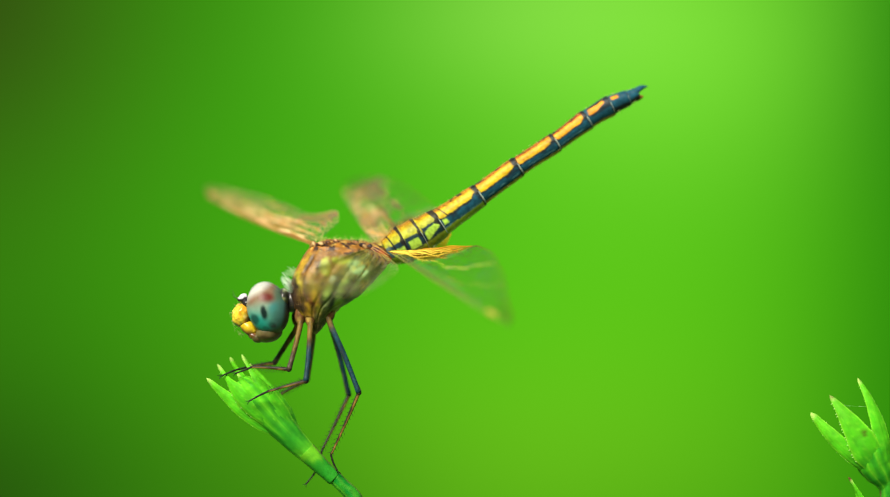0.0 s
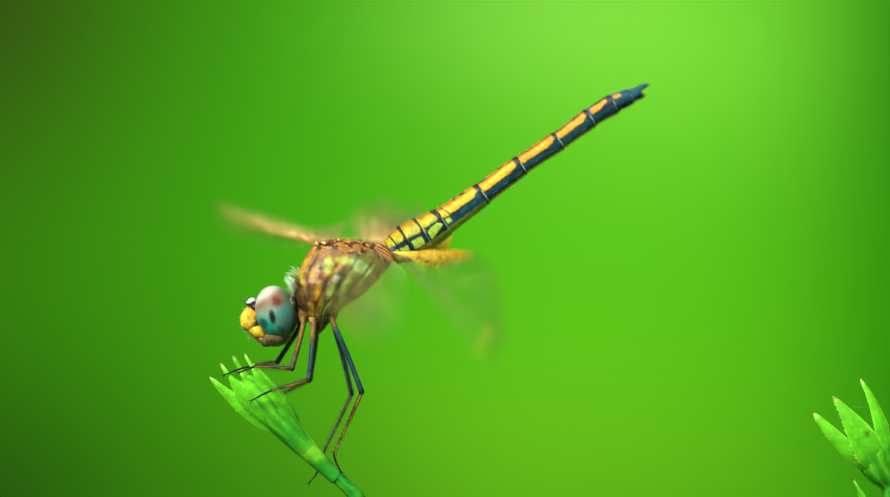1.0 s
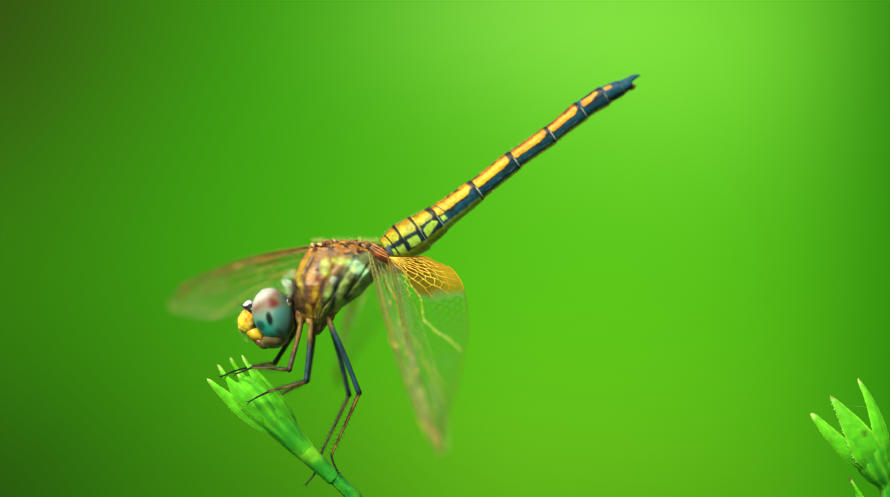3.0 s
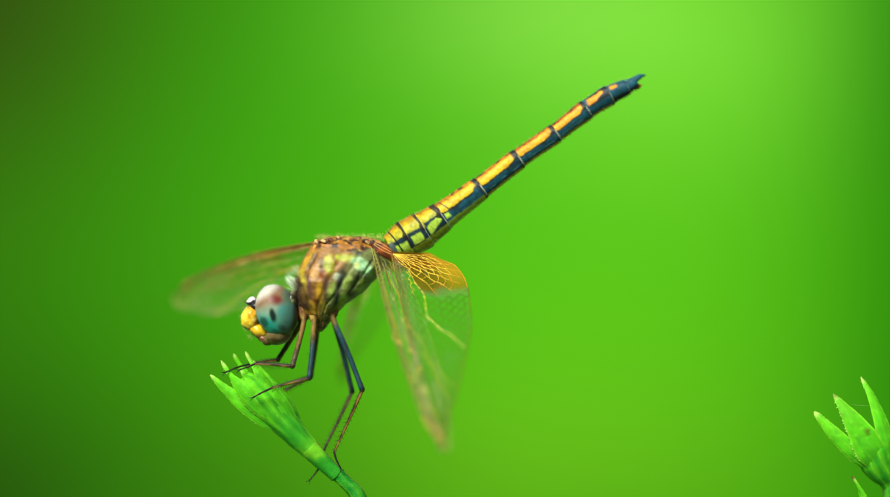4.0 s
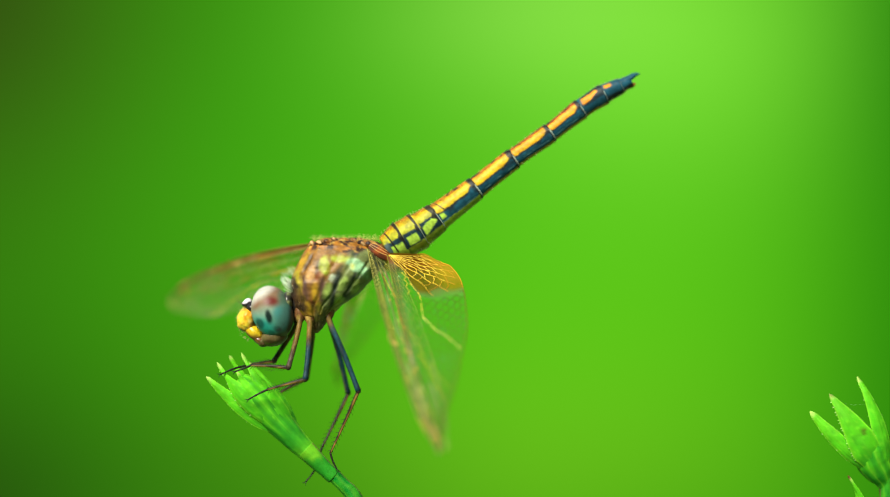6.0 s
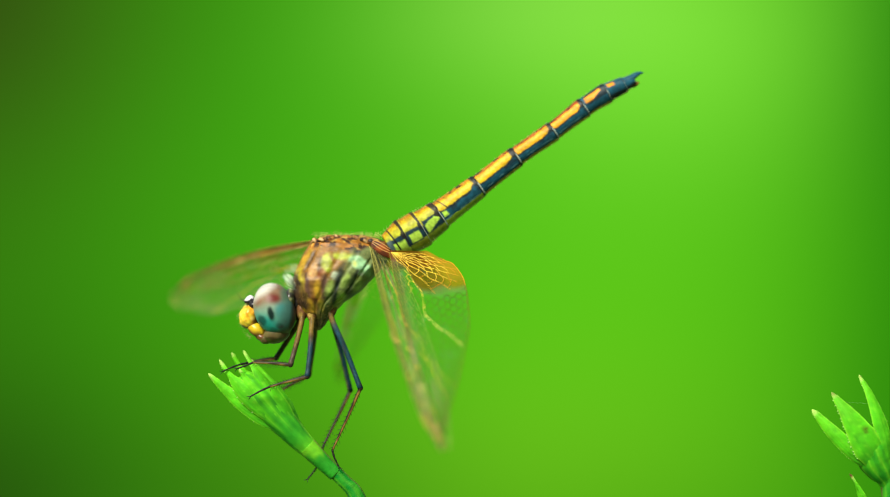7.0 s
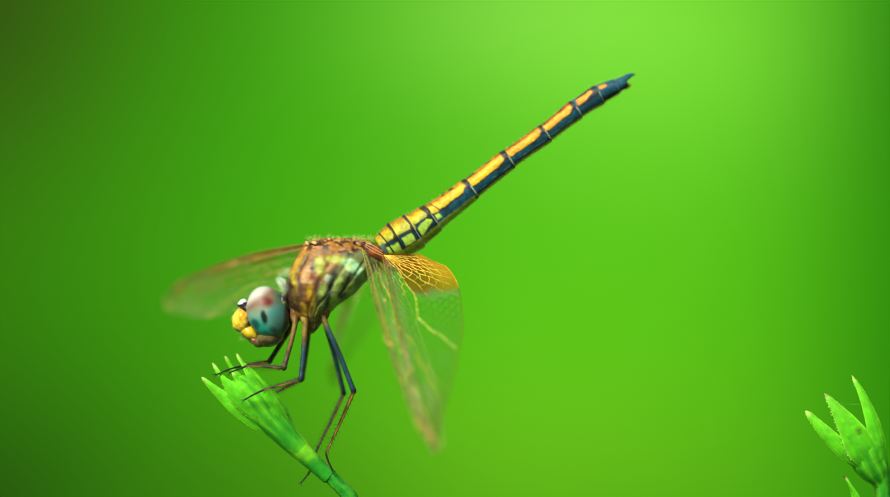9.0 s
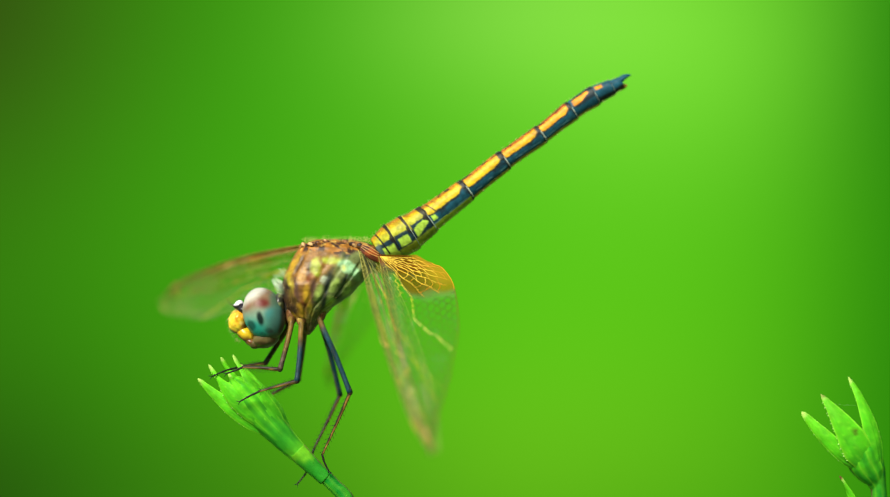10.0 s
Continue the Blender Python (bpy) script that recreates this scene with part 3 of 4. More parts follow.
def thorax(dragonfly):
    g = Geo()
    rings, cols, rows, sides = [], [], 110, 150
    z_of = [r[0] for r in THORAX][::-1]
    for i in range(rows + 1):
        v = i / rows
        z = 0.88 + (-7.5 - 0.88) * v
        f, r, h = (float(np.interp(z, z_of, [t[k] for t in THORAX][::-1])) for k in (1, 2, 3))
        ring, col = [], []
        for j in range(sides):
            a = 2 * math.pi * j / sides
            x, y = math.cos(a), math.sin(a)
            q = Vector(((f + r) / 2 + (r - f) / 2 * math.copysign(abs(x) ** 0.85, x), 0, z))
            q.y = depth(q.x) + h * math.copysign(abs(y) ** 0.8, y)
            u = (q.x - f) / (r - f)
            lines = sum(smooth(0.035, 0.0, abs(u - e)) for e in (0.13, 0.43, 0.62, 0.815))
            inward = Vector((-x, -y, 0)) * (0.12 * lines * smooth(0.1, 0.25, v) + 0.10 * grain_at(q, 1.0) + 0.05 * grain_at(q, 2.4))
            ring.append(q + inward)
            col.append(thorax_colour(u, v, q))
        rings.append(ring)
        cols.append(col)
    loft(g, rings, cols)
    body = part("thorax", g, FUZZY, dragonfly, "brown, yellow and pale green striped thorax")
    g = Geo()
    rnd = random.Random(4)
    spots = [((-13.0 + 0.7 * rnd.random(), depth(-13) + rnd.uniform(-2, 1.5), -3.6 + rnd.uniform(-0.6, 1.6)), (-0.9, -0.2, 0.6)) for _ in range(80)]
    hairs(g, spots, 0.9, (0.80, 0.85, 0.68), 0.35, 5, radius=0.012)
    spots = [((rnd.uniform(-11.2, -5.4), depth(-8.5) + rnd.uniform(-1.8, 1.6), 0.5 + 0.3 * rnd.random()), (0.0, 0, 1)) for _ in range(420)]
    hairs(g, spots, 0.55, (0.72, 0.68, 0.25), 1.0, 6, radius=0.006)
    spots = [((rnd.uniform(-13, -9), depth(-11) - rnd.uniform(1.2, 2.6), rnd.uniform(-6.8, -3)), (-0.3, -1, -0.2)) for _ in range(120)]
    hairs(g, spots, 0.4, (0.34, 0.24, 0.08), 0.5, 7, radius=0.006)
    spots = []
    for _ in range(420):
        a, z = rnd.uniform(-2.9, -0.2), rnd.uniform(-6.4, 0.2)
        f, r, h = (float(np.interp(z, z_of, [t[k] for t in THORAX][::-1])) for k in (1, 2, 3))
        x = (f + r) / 2 + (r - f) / 2 * math.cos(a)
        spots.append(((x, depth(x) + h * math.sin(a) * 0.97, z), (math.cos(a), math.sin(a), 0.1)))
    hairs(g, spots, 0.38, (0.46, 0.36, 0.14), 0.5, 8, radius=0.005)
    spots = [((-13.1 + 0.3 * rnd.random(), depth(-13) + rnd.uniform(-2.0, 0.5), -3.5 + rnd.uniform(-0.5, 0.4)), (-0.75, -0.2, 0.75)) for _ in range(34)]
    hairs(g, spots, 1.25, (0.80, 0.90, 0.78), 0.25, 9, radius=0.022)
    part("hair", g, HAIR, body, "fine pale hair")
    for k, (x, dy, z, s) in enumerate([(-11.2, -1.0, 0.35, 0.42), (-10.6, -1.5, 0.4, 0.36), (-10.0, -1.3, 0.5, 0.38), (-9.3, -1.0, 0.62, 0.42), (-7.6, -1.2, 0.6, 0.36), (-6.9, -1.7, 0.4, 0.42), (-6.3, -1.9, 0.25, 0.5), (-5.4, -1.4, 0.0, 0.5)]):
        g = Geo()
        y = depth(x) + dy
        arch = curve_points([(x - s * 0.7, y + 0.3, z - 0.25), (x - s * 0.2, y - 0.1, z + 0.08), (x + s * 0.5, y - 0.2, z - 0.05), (x + s * 0.9, y + 0.1, z - 0.35)], 14)
        tube(g, arch, [s * (0.20 + 0.16 * math.sin(i * 0.9 + k) ** 2 + 0.22 * math.sin(math.pi * i / 13)) for i in range(14)],
             lambda t, a, q: blend((0.16, 0.06, 0.015), (0.42, 0.28, 0.12) if grain_at(q, 2.2) > 0 else (0.02, 0.012, 0.01), smooth(0.05, 0.3, abs(grain_at(q, 2.2)))), sides=12)
        part("wing_joint", g, FUZZY, body)
    g = Geo()
    tube(g, curve_points([(-6.2, -2.0, 0.15), (-5.5, -2.15, -0.25), (-4.9, -2.1, -0.6), (-4.45, -1.95, -0.95)], 16), [0.25 + 0.24 * math.sin(math.pi * i / 15) for i in range(16)],
         lambda t, a, q: blend((0.07, 0.016, 0.006), (0.26, 0.06, 0.010), smooth(-0.1, 0.4, grain_at(q, 1.8))), up=(0.5, 0, 0.8), sides=20, flat=0.25)
    for shift in (-0.3, 0.05, 0.4):
        tube(g, curve_points([(-6.1 + 0.2 * shift, -2.2, 0.3 + 0.3 * shift), (-5.4, -2.30, -0.1 + 0.8 * shift), (-4.55, -2.15, -0.55 + 0.5 * shift)], 10), [0.03] * 10, (0.46, 0.27, 0.08), sides=6)
    part("wing_root", g, FUZZY, body, "dark red leathery root of the hindwing")
    return body


# joints of the abdomen along its axis: across, up, radius
JOINTS = [(-4.85, -0.15, 1.2), (-3.3, 0.68, 1.80), (-1.85, 1.52, 1.70), (-0.24, 2.67, 1.38), (3.21, 5.27, 1.07), (6.55, 7.88, 0.93), (9.83, 10.18, 0.88), (12.57, 12.29, 0.92), (14.6, 13.6, 0.92), (16.15, 14.36, 0.68), (17.0, 14.85, 0.45)]


def segment_colour(k, s, a, q):
    """Yellow saddles over blue-black sides with lime spots on the first rings and a pale lower rim; s runs along the ring, a round it."""
    rough = grain_at(q, 2.1) + 0.6 * grain_at(q, 5.0)
    d = abs(math.degrees(a)) + 3 * grain_at(q, 0.9) + 3.5 * rough
    s2 = s + 0.030 * grain_at(q, 1.9)
    lean_s = s - 0.0016 * (abs(math.degrees(a)) - 60)
    if k <= 2:
        edge = (60, 60, 57)[k] + 4 * s
        c = blend(YELLOW, ORANGE, max(0.0, 0.35 * smooth(30, 6, d) + 0.25 * grain_at(q, 1.4)))
        c = blend(c, (0.30, 0.36, 0.02), 0.75 * smooth(24, 50, d))
        c = blend(c, RED, 0.55 * smooth(26, 12, d + 6 * rough))
        c = blend(c, blend(NAVY, BLACK, 0.5), smooth(edge - 2, edge + 2, d))
        if k == 0:
            c = blend(c, (0.07, 0.11, 0.11), 0.9 * smooth(0.40, 0.25, s2) * smooth(50, 62, d))
            c = blend(c, LIME, smooth(76, 81, d) * smooth(0.30, 0.36, s2) * smooth(0.92, 0.85, s2) * smooth(116, 110, d))
            c = blend(c, BLACK, smooth(0.045, 0.02, abs(lean_s - 0.46)))
        elif k == 1:
            c = blend(c, LIME, smooth(74, 79, d) * smooth(0.12, 0.20, s2) * smooth(0.80, 0.70, s2) * smooth(106, 101, d))
            c = blend(c, (0.40, 0.42, 0.05), 0.8 * smooth(0.09, 0.04, s2) * smooth(80, 50, d))
        else:
            low = 112 - 30 * s
            c = blend(c, LIME, smooth(72, 75, d + 8 * s) * smooth(low + 3, low - 3, d) * smooth(0.10, 0.17, s2) * smooth(0.93, 0.86, s2))
            c = blend(c, (0.44, 0.40, 0.03), 0.9 * smooth(0.12, 0.05, s2) * smooth(78, 60, d))
        c = tuple(0.78 * y for y in blend(c, OLIVE, smooth(106, 110, d)))
    elif k <= 6:
        low = (67, 73, 72, 70)[k - 3]
        c = NAVY
        reach = d + 18 * smooth(0.70, 0.95, s2) + 5 * smooth(0.12, 0.0, s2)
        spot = smooth(low + 3, low - 3, reach) * smooth(0.02, 0.05, s2) * smooth(0.92, 0.88, s2)
        c = blend(c, BLACK, 0.8 * smooth(low + 14, low + 3, reach) * smooth(0.99, 0.9, s2))
        sun_side = blend(YELLOW, ORANGE, min(1.0, max(0.0, smooth(42, 10, d) * 0.40 + 0.23 * (k - 3) + 0.3 * rough)))
        c = blend(c, sun_side, spot)
        c = blend(c, RED, spot * smooth(34, 20, d + 6 * rough) * (0.60 + 0.12 * (k - 3)))
        c = blend(c, BLACK, 0.9 * smooth(0.10, 0.32, grain_at(q, 2.6) + 0.02 * (k - 3)) * smooth(24, 14, d))
        c = blend(c, BLACK, 0.8 * smooth(0.86, 0.91, s2) * smooth(low + 6, low - 6, d))
        c = blend(c, BLACK, 0.6 * (1 - spot) * smooth(0.0, 0.4, grain_at(q, 1.3)) * smooth(105, 85, d))
        # light-blue gloss streak along the lower side, painted on
        c = blend(c, (0.10, 0.24, 0.28), 0.7 * smooth(5, 1, abs(d - 108)) * smooth(-0.2, 0.2, grain_at(q, 1.1)) * smooth(0.95, 0.85, s))
        c = blend(c, OLIVE if k == 3 else (0.36, 0.24, 0.03), smooth(109, 113, d) if k == 3 else smooth(124, 129, d))
        if k == 3:
            c = blend(c, BLACK, 0.85 * smooth(0.022, 0.008, abs(lean_s - 0.22)) * smooth(84, 70, d))
            c = blend(c, LIME, smooth(0.05, 0.08, s2) * smooth(0.2, 0.16, s2) * smooth(72, 77, d) * smooth(98, 92, d))
    elif k == 7:
        taper = 20 * smooth(0.25, 0.75, s2)
        c = blend(NAVY, BLACK, 0.8 * smooth(0.05, 0.2, s2) * smooth(90, 70, d))
        c = blend(c, ORANGE, smooth(0.06, 0.14, s2) * smooth(0.80, 0.70, s2) * smooth(20, 26, d) * smooth(68 - taper, 62 - taper, d))
        c = blend(c, (0.35, 0.18, 0.03), smooth(126, 132, d))
    else:
        c = blend(NAVY, ORANGE, smooth(0.05, 0.15, s2) * smooth(0.5, 0.35, s2) * smooth(18, 26, d) * smooth(56, 46, d) * (k == 8))
        c = blend(c, BLACK, 0.85 * smooth(96, 110, d))
    c = blend(c, BLACK, 0.95 * (smooth(0.87, 0.905, lean_s + 0.02 * rough + 0.10 * smooth(16, 4, abs(d - 66))) if k <= 2 else smooth(0.93, 0.955, s + 0.012 * rough)))
    # pale highlight behind each dark joint, put into the colour
    if k > 0:
        c = blend(c, (0.42, 0.52, 0.44), 0.75 * smooth(0.974, 0.984, s) * smooth(50, 72, d) * smooth(140, 124, d))
    tone = 1.0 + 0.30 * grain_at(q, 1.6) + 0.35 * grain_at(q, 4.2)
    return tuple(max(0.004, x * tone) for x in c)


def abdomen(dragonfly):
    g = Geo()
    pts = [Vector((t[0], depth(t[0]), t[1])) for t in JOINTS]
    line = curve_points(pts, 60)
    core = part("abdomen", (tube(g, line, list(np.interp(np.linspace(0, 10, 60), range(11), [t[2] * 0.70 for t in JOINTS])), BLACK, up=UP, sides=20), g)[1], CHITIN, dragonfly, "slender yellow, orange and blue-black banded abdomen")
    for k in range(10):
        g = Geo()
        n = 60
        ctrl = [pts[max(k - 1, 0)], pts[k], pts[k + 1], pts[min(k + 2, 10)]]
        seg = curve_points(ctrl, 3 * n)[n - 1:2 * n + 1]
        ra, rb = JOINTS[k][2], JOINTS[k + 1][2]
        rad = []
        for i in range(len(seg)):
            s = i / (len(seg) - 1)
            m = ra + (rb - ra) * s
            rad.append(m * (0.95 + (0.10 if k > 3 else 0.065) * smooth(0.25, 0.97, s) - 0.05 * smooth(0.05, 0.0, s) - 0.07 * smooth(0.985, 1.0, s)))
        cols = lambda s, a, q, k=k: segment_colour(k, s, a, q)
        tube(g, seg, rad, cols, up=UP, sides=88, flat=0.88)
        part("segment", g, CHITIN, core)
    g = Geo()
    rnd, spots = random.Random(17), []
    for _ in range(1100):
        t, a = rnd.uniform(0.3, 9.6), rnd.choice((rnd.uniform(-0.9, 0.3), rnd.uniform(2.3, 3.1)))
        p, q = line[int(t * 5.9)], line[int(t * 5.9) + 1]
        w = (q - p).cross(UP).normalized()
        w = -w if w.y > 0 else w
        out = UP * math.cos(a) + w * math.sin(a)
        spots.append((p + out * float(np.interp(t, range(11), [j[2] for j in JOINTS])) * 0.95, out + (q - p).normalized() * 0.8))
    hairs(g, spots, 0.24, (0.60, 0.60, 0.30), 0.4, 18, radius=0.0045)
    part("hair", g, HAIR, core)
    for side in (-1, 1):
        g = Geo()
        b = Vector((16.85, depth(16.85), 15.0)) + LEFT * 0.28 * side
        tube(g, curve_points([b, b + Vector((0.45, 0.1, 0.32)), b + Vector((0.95, 0.2, 0.5))], 10), [0.2, 0.2, 0.19, 0.18, 0.16, 0.14, 0.11, 0.08, 0.05, 0.02], NAVY, sides=10)
        part("tail_appendage", g, CHITIN, core)
    g = Geo()
    b = Vector((16.7, depth(16.7), 14.45))
    tube(g, curve_points([b, b + Vector((0.4, 0.1, -0.02)), b + Vector((0.8, 0.15, 0.12))], 10), [0.38, 0.38, 0.36, 0.33, 0.3, 0.26, 0.22, 0.16, 0.1, 0.04], lambda s, a, q: blend((0.03, 0.02, 0.01), (0.35, 0.14, 0.03), smooth(0.4, 0.9, s)), sides=12)
    part("tail_appendage", g, CHITIN, core)
    return core


def eye_colour(q, centre):
    """Reddish above under a pale crown that is a painted highlight, blue-green below with dark spots, dull towards the
    rear.
    """
    r = q - Vector(centre)
    n, fine = grain_at(q, 0.9), grain_at(q, 2.6)
    x, z = r.x + 0.12 * n, r.z + 0.18 * n
    c = blend((0.085, 0.35, 0.26), (0.025, 0.41, 0.33), smooth(-0.4, -1.5, z + 0.7 * x))
    c = blend(c, (0.27, 0.41, 0.30), 0.80 * smooth(-1.0, 0.1, z) * smooth(0.9, -0.2, x))
    c = blend(c, (0.04, 0.26, 0.26), 0.7 * smooth(1.0, 0.1, math.hypot((x - 0.55) / 0.7, (z - 0.2) / 1.1)))
    c = blend(c, (0.075, 0.20, 0.17), 0.9 * smooth(0.3, 1.1, x - 0.15 * z + 0.2 * n) * smooth(1.3, 0.4, z))
    c = blend(c, (0.12, 0.09, 0.10), 0.7 * smooth(0.1, 0.5, fine) * smooth(-0.4, -1.2, z) * smooth(-0.3, 0.4, x))
    c = blend(c, (0.16, 0.17, 0.09), smooth(-1.55, -2.15, z - 0.22 * x))
    top = z - 0.20 * x - 0.35
    c = blend(c, (0.26, 0.165, 0.095), smooth(-0.35, 0.85, top) * smooth(1.35, 0.4, x))
    c = blend(c, (0.15, 0.022, 0.014), 1.0 * smooth(1.25, 0.25, math.hypot((x + 0.05) / 0.80, (z - 1.02) / 0.62)))
    c = blend(c, (0.24, 0.10, 0.055), 0.7 * smooth(1.2, 0.3, math.hypot((x + 1.45) / 0.45, (z - 1.0) / 0.7)))
    # whitish highlight on the crown, put into the colour
    c = blend(c, (0.62, 0.63, 0.55), smooth(1.35, 2.2, z - 0.75 * (x + 0.35)))
    c = blend(c, (0.09, 0.16, 0.10), 0.92 * smooth(0.30, 0.95, x) * smooth(0.4, 1.2, z))
    for cx, cz, rx, rz, k in ((-0.22, -0.26, 0.27, 0.58, 1.0), (-1.02, -0.86, 0.36, 0.42, 0.75), (0.55, -1.35, 0.30, 0.26, 0.45), (-0.05, -1.65, 0.28, 0.2, 0.4)):
        e = math.hypot((r.x - cx + 0.18 * (r.z - cz)) / rx, (r.z - cz) / rz) + 0.15 * fine
        c = blend(c, (0.008, 0.026, 0.022), k * smooth(1.45, 0.65, e))
    c = blend(c, (0.04, 0.035, 0.025), 0.85 * smooth(1.35, 1.70, x - 0.1 * z))
    return tuple(0.57 * y for y in c)


def head(dragonfly):
    g = Geo()
    centre = Vector((-15.2, -1.3 + 1.6, -5.3))
    blob(g, centre, (1.25, 1.9, 1.75), lambda d, q: blend((0.05, 0.04, 0.03), (0.28, 0.22, 0.10), smooth(0.1, 0.6, grain_at(q, 1.2))), rows=24, sides=32)
    tube(g, curve_points([(-14.2, -0.2, -5.3), (-13.4, -0.4, -5.1), (-12.4, -0.4, -4.9)], 8), [0.8, 0.75, 0.7, 0.75, 0.85, 0.95, 1.0, 1.0], (0.03, 0.025, 0.022), sides=16)
    skull = part("head", g, FACE, dragonfly, "rounded head with a yellow face")
    near = Vector((-14.68, -1.45, -5.72))
    for c in (near, near + Vector((-0.15, 3.2, 0.12))):
        g = Geo()
        blob(g, c, (1.78, 1.75, 2.30), lambda d, q, c=c: eye_colour(q, c), turn=Euler((0, radians(-24), 0)).to_matrix(), rows=64, sides=96)
        part("eye", g, EYE, skull, "glossy compound eye, reddish above and blue-green below")
    g = Geo()
    blob(g, (-16.95, -0.15, -6.3), (0.90, 1.5, 1.08), lambda d, q: blend(blend(blend((0.58, 0.45, 0.03), (0.46, 0.22, 0.008), smooth(-0.15, 0.3, grain_at(q, 1.3) + 0.4 * grain_at(q, 3.4))), (0.62, 0.52, 0.16), 0.6 * smooth(0.1, 0.4, grain_at(q + Vector((3, 3, 3)), 2.2))), (0.09, 0.035, 0.01), min(1.0, smooth(-0.55, -0.95, d.z) + 0.8 * smooth(0.15, 0.6, d.x))),
         turn=Euler((0, radians(12), 0)).to_matrix(), rows=48, sides=60, power=0.85, uneven=0.14)
    part("frons", g, FACE, skull, "shiny yellow forehead")
    for dy, w in ((-0.62, 0.75), (0.35, 0.8)):
        g = Geo()
        blob(g, (-16.25, -0.25 + dy, -7.45), (0.88, w, 0.58), lambda d, q: blend((0.48, 0.34, 0.01), (0.12, 0.05, 0.012), smooth(0.1, -0.7, d.z + 0.4 * grain_at(q, 1.8)) + 0.4 * smooth(0.4, 0.8, d.x)),
             turn=Euler((0, radians(28), 0)).to_matrix(), rows=24, sides=32, uneven=0.08)
        part("clypeus", g, FACE, skull)
    g = Geo()
    blob(g, (-15.75, -0.4, -8.1), (0.78, 1.15, 0.46), lambda d, q: blend((0.09, 0.035, 0.012), (0.42, 0.26, 0.03), smooth(0.1, 0.4, grain_at(q, 1.8))), turn=Euler((0, radians(30), 0)).to_matrix(), rows=20, sides=28, uneven=0.10)
    part("labrum", g, FACE, skull, "dark brown upper lip")
    for dx, dz, r, tone in ((0.0, 0.0, 1.0, 0.55), (-0.85, -0.45, 0.5, 0.4)):
        g = Geo()
        blob(g, (-14.55 + dx, -1.0, -7.75 + dz), (1.22 * r, 1.35 * r, 0.90 * r), lambda d, q, tone=tone: blend((0.17 * tone, 0.14 * tone, 0.05 * tone), (0.06, 0.032, 0.012), smooth(0.3, -0.7, d.z + 0.6 * grain_at(q, 1.3))), turn=Euler((0, radians(-15), 0)).to_matrix(), rows=22, sides=30, uneven=0.10)
        part("jaw", g, FACE, skull)
    g = Geo()
    blob(g, (-16.95, -0.45, -4.9), (0.46, 0.62, 0.46), lambda d, q: blend((0.008, 0.008, 0.01), (0.50, 0.47, 0.52), smooth(0.0, 0.45, d.z - 0.5 * d.x + 0.5 * grain_at(q, 2.5))), rows=22, sides=26, uneven=0.14)
    part("vertex", g, FACE, skull, "black bump with a pale crown")
    g = Geo()
    blob(g, (-16.55, -0.5, -5.25), (0.5, 1.0, 0.5), (0.012, 0.010, 0.010), rows=14, sides=18, uneven=0.08)
    part("brow", g, FACE, skull, "black band above the forehead")
    for dy in (-0.45, 0.5):
        g = Geo()
        tube(g, curve_points([(-17.2, -0.3 + dy, -5.0), (-17.75, -0.4 + dy * 1.4, -4.7), (-18.0, -0.5 + dy * 1.8, -4.1)], 8), [0.05, 0.035, 0.024, 0.018, 0.014, 0.011, 0.009, 0.006], (0.05, 0.045, 0.03), sides=6)
        part("antenna", g, FACE, skull)
    g = Geo()
    rnd = random.Random(11)
    spots = []
    for _ in range(60):
        a, b = rnd.uniform(1.7, 4.2), rnd.uniform(-0.9, 0.6)
        d = Vector((math.cos(a) * math.cos(b), math.sin(b), math.sin(a) * math.cos(b)))
        spots.append((Vector((-17.0, -0.15, -6.35)) + Vector((d.x * 0.86, d.y * 1.42, d.z * 0.98)), d))
        spots.append((Vector((-16.35, -0.35, -7.5)) + Vector((d.x * 0.9, d.y * 1.25, d.z * 0.6)), d))
    hairs(g, spots, 0.36, (0.55, 0.50, 0.25), 0.35, 12, radius=0.007)
    part("hair", g, HAIR, skull)
    g = Geo()
    blob(g, (-13.35, -1.0, -4.7), (0.5, 1.2, 0.9), lambda d, q: blend((0.14, 0.16, 0.07), (0.02, 0.02, 0.015), smooth(-0.15, 0.2, grain_at(q, 1.5))), rows=16, sides=24)
    part("occiput", g, FACE, skull)
    return skull


# each leg: base, knee, end of the shin, foot joints (across, depth, up)
LEGS = [
    ((-12.3, -1.5, -6.6), (-13.25, -2.3, -10.45), (-16.5, -1.9, -10.25), (-17.1, -1.7, -10.5), (-17.9, -1.5, -10.8)),
    ((-12.7, 0.7, -6.8), (-14.75, 1.2, -10.05), (-17.2, 0.4, -10.4), (-18.1, -0.6, -10.6), (-19.2, -1.2, -11.05)),
    ((-11.4, -1.8, -6.7), (-11.75, -2.8, -11.45), (-15.05, -2.2, -12.35), (-15.9, -2.0, -12.75), (-16.7, -1.9, -13.2)),
    ((-11.2, 1.0, -6.7), (-11.9, 2.6, -11.6), (-14.35, 1.9, -12.9), (-14.9, 1.2, -13.3), (-15.4, 0.9, -13.6)),
    ((-9.75, -1.4, -6.3), (-7.15, -2.2, -12.5), (-9.65, -1.0, -18.0), (-9.45, -0.95, -18.7), (-9.1, -0.9, -19.4)),
    ((-9.85, 0.9, -6.2), (-8.2, 2.4, -12.95), (-10.5, 1.2, -17.7), (-11.1, 1.1, -19.6), (-11.85, 0.4, -20.6)),
]


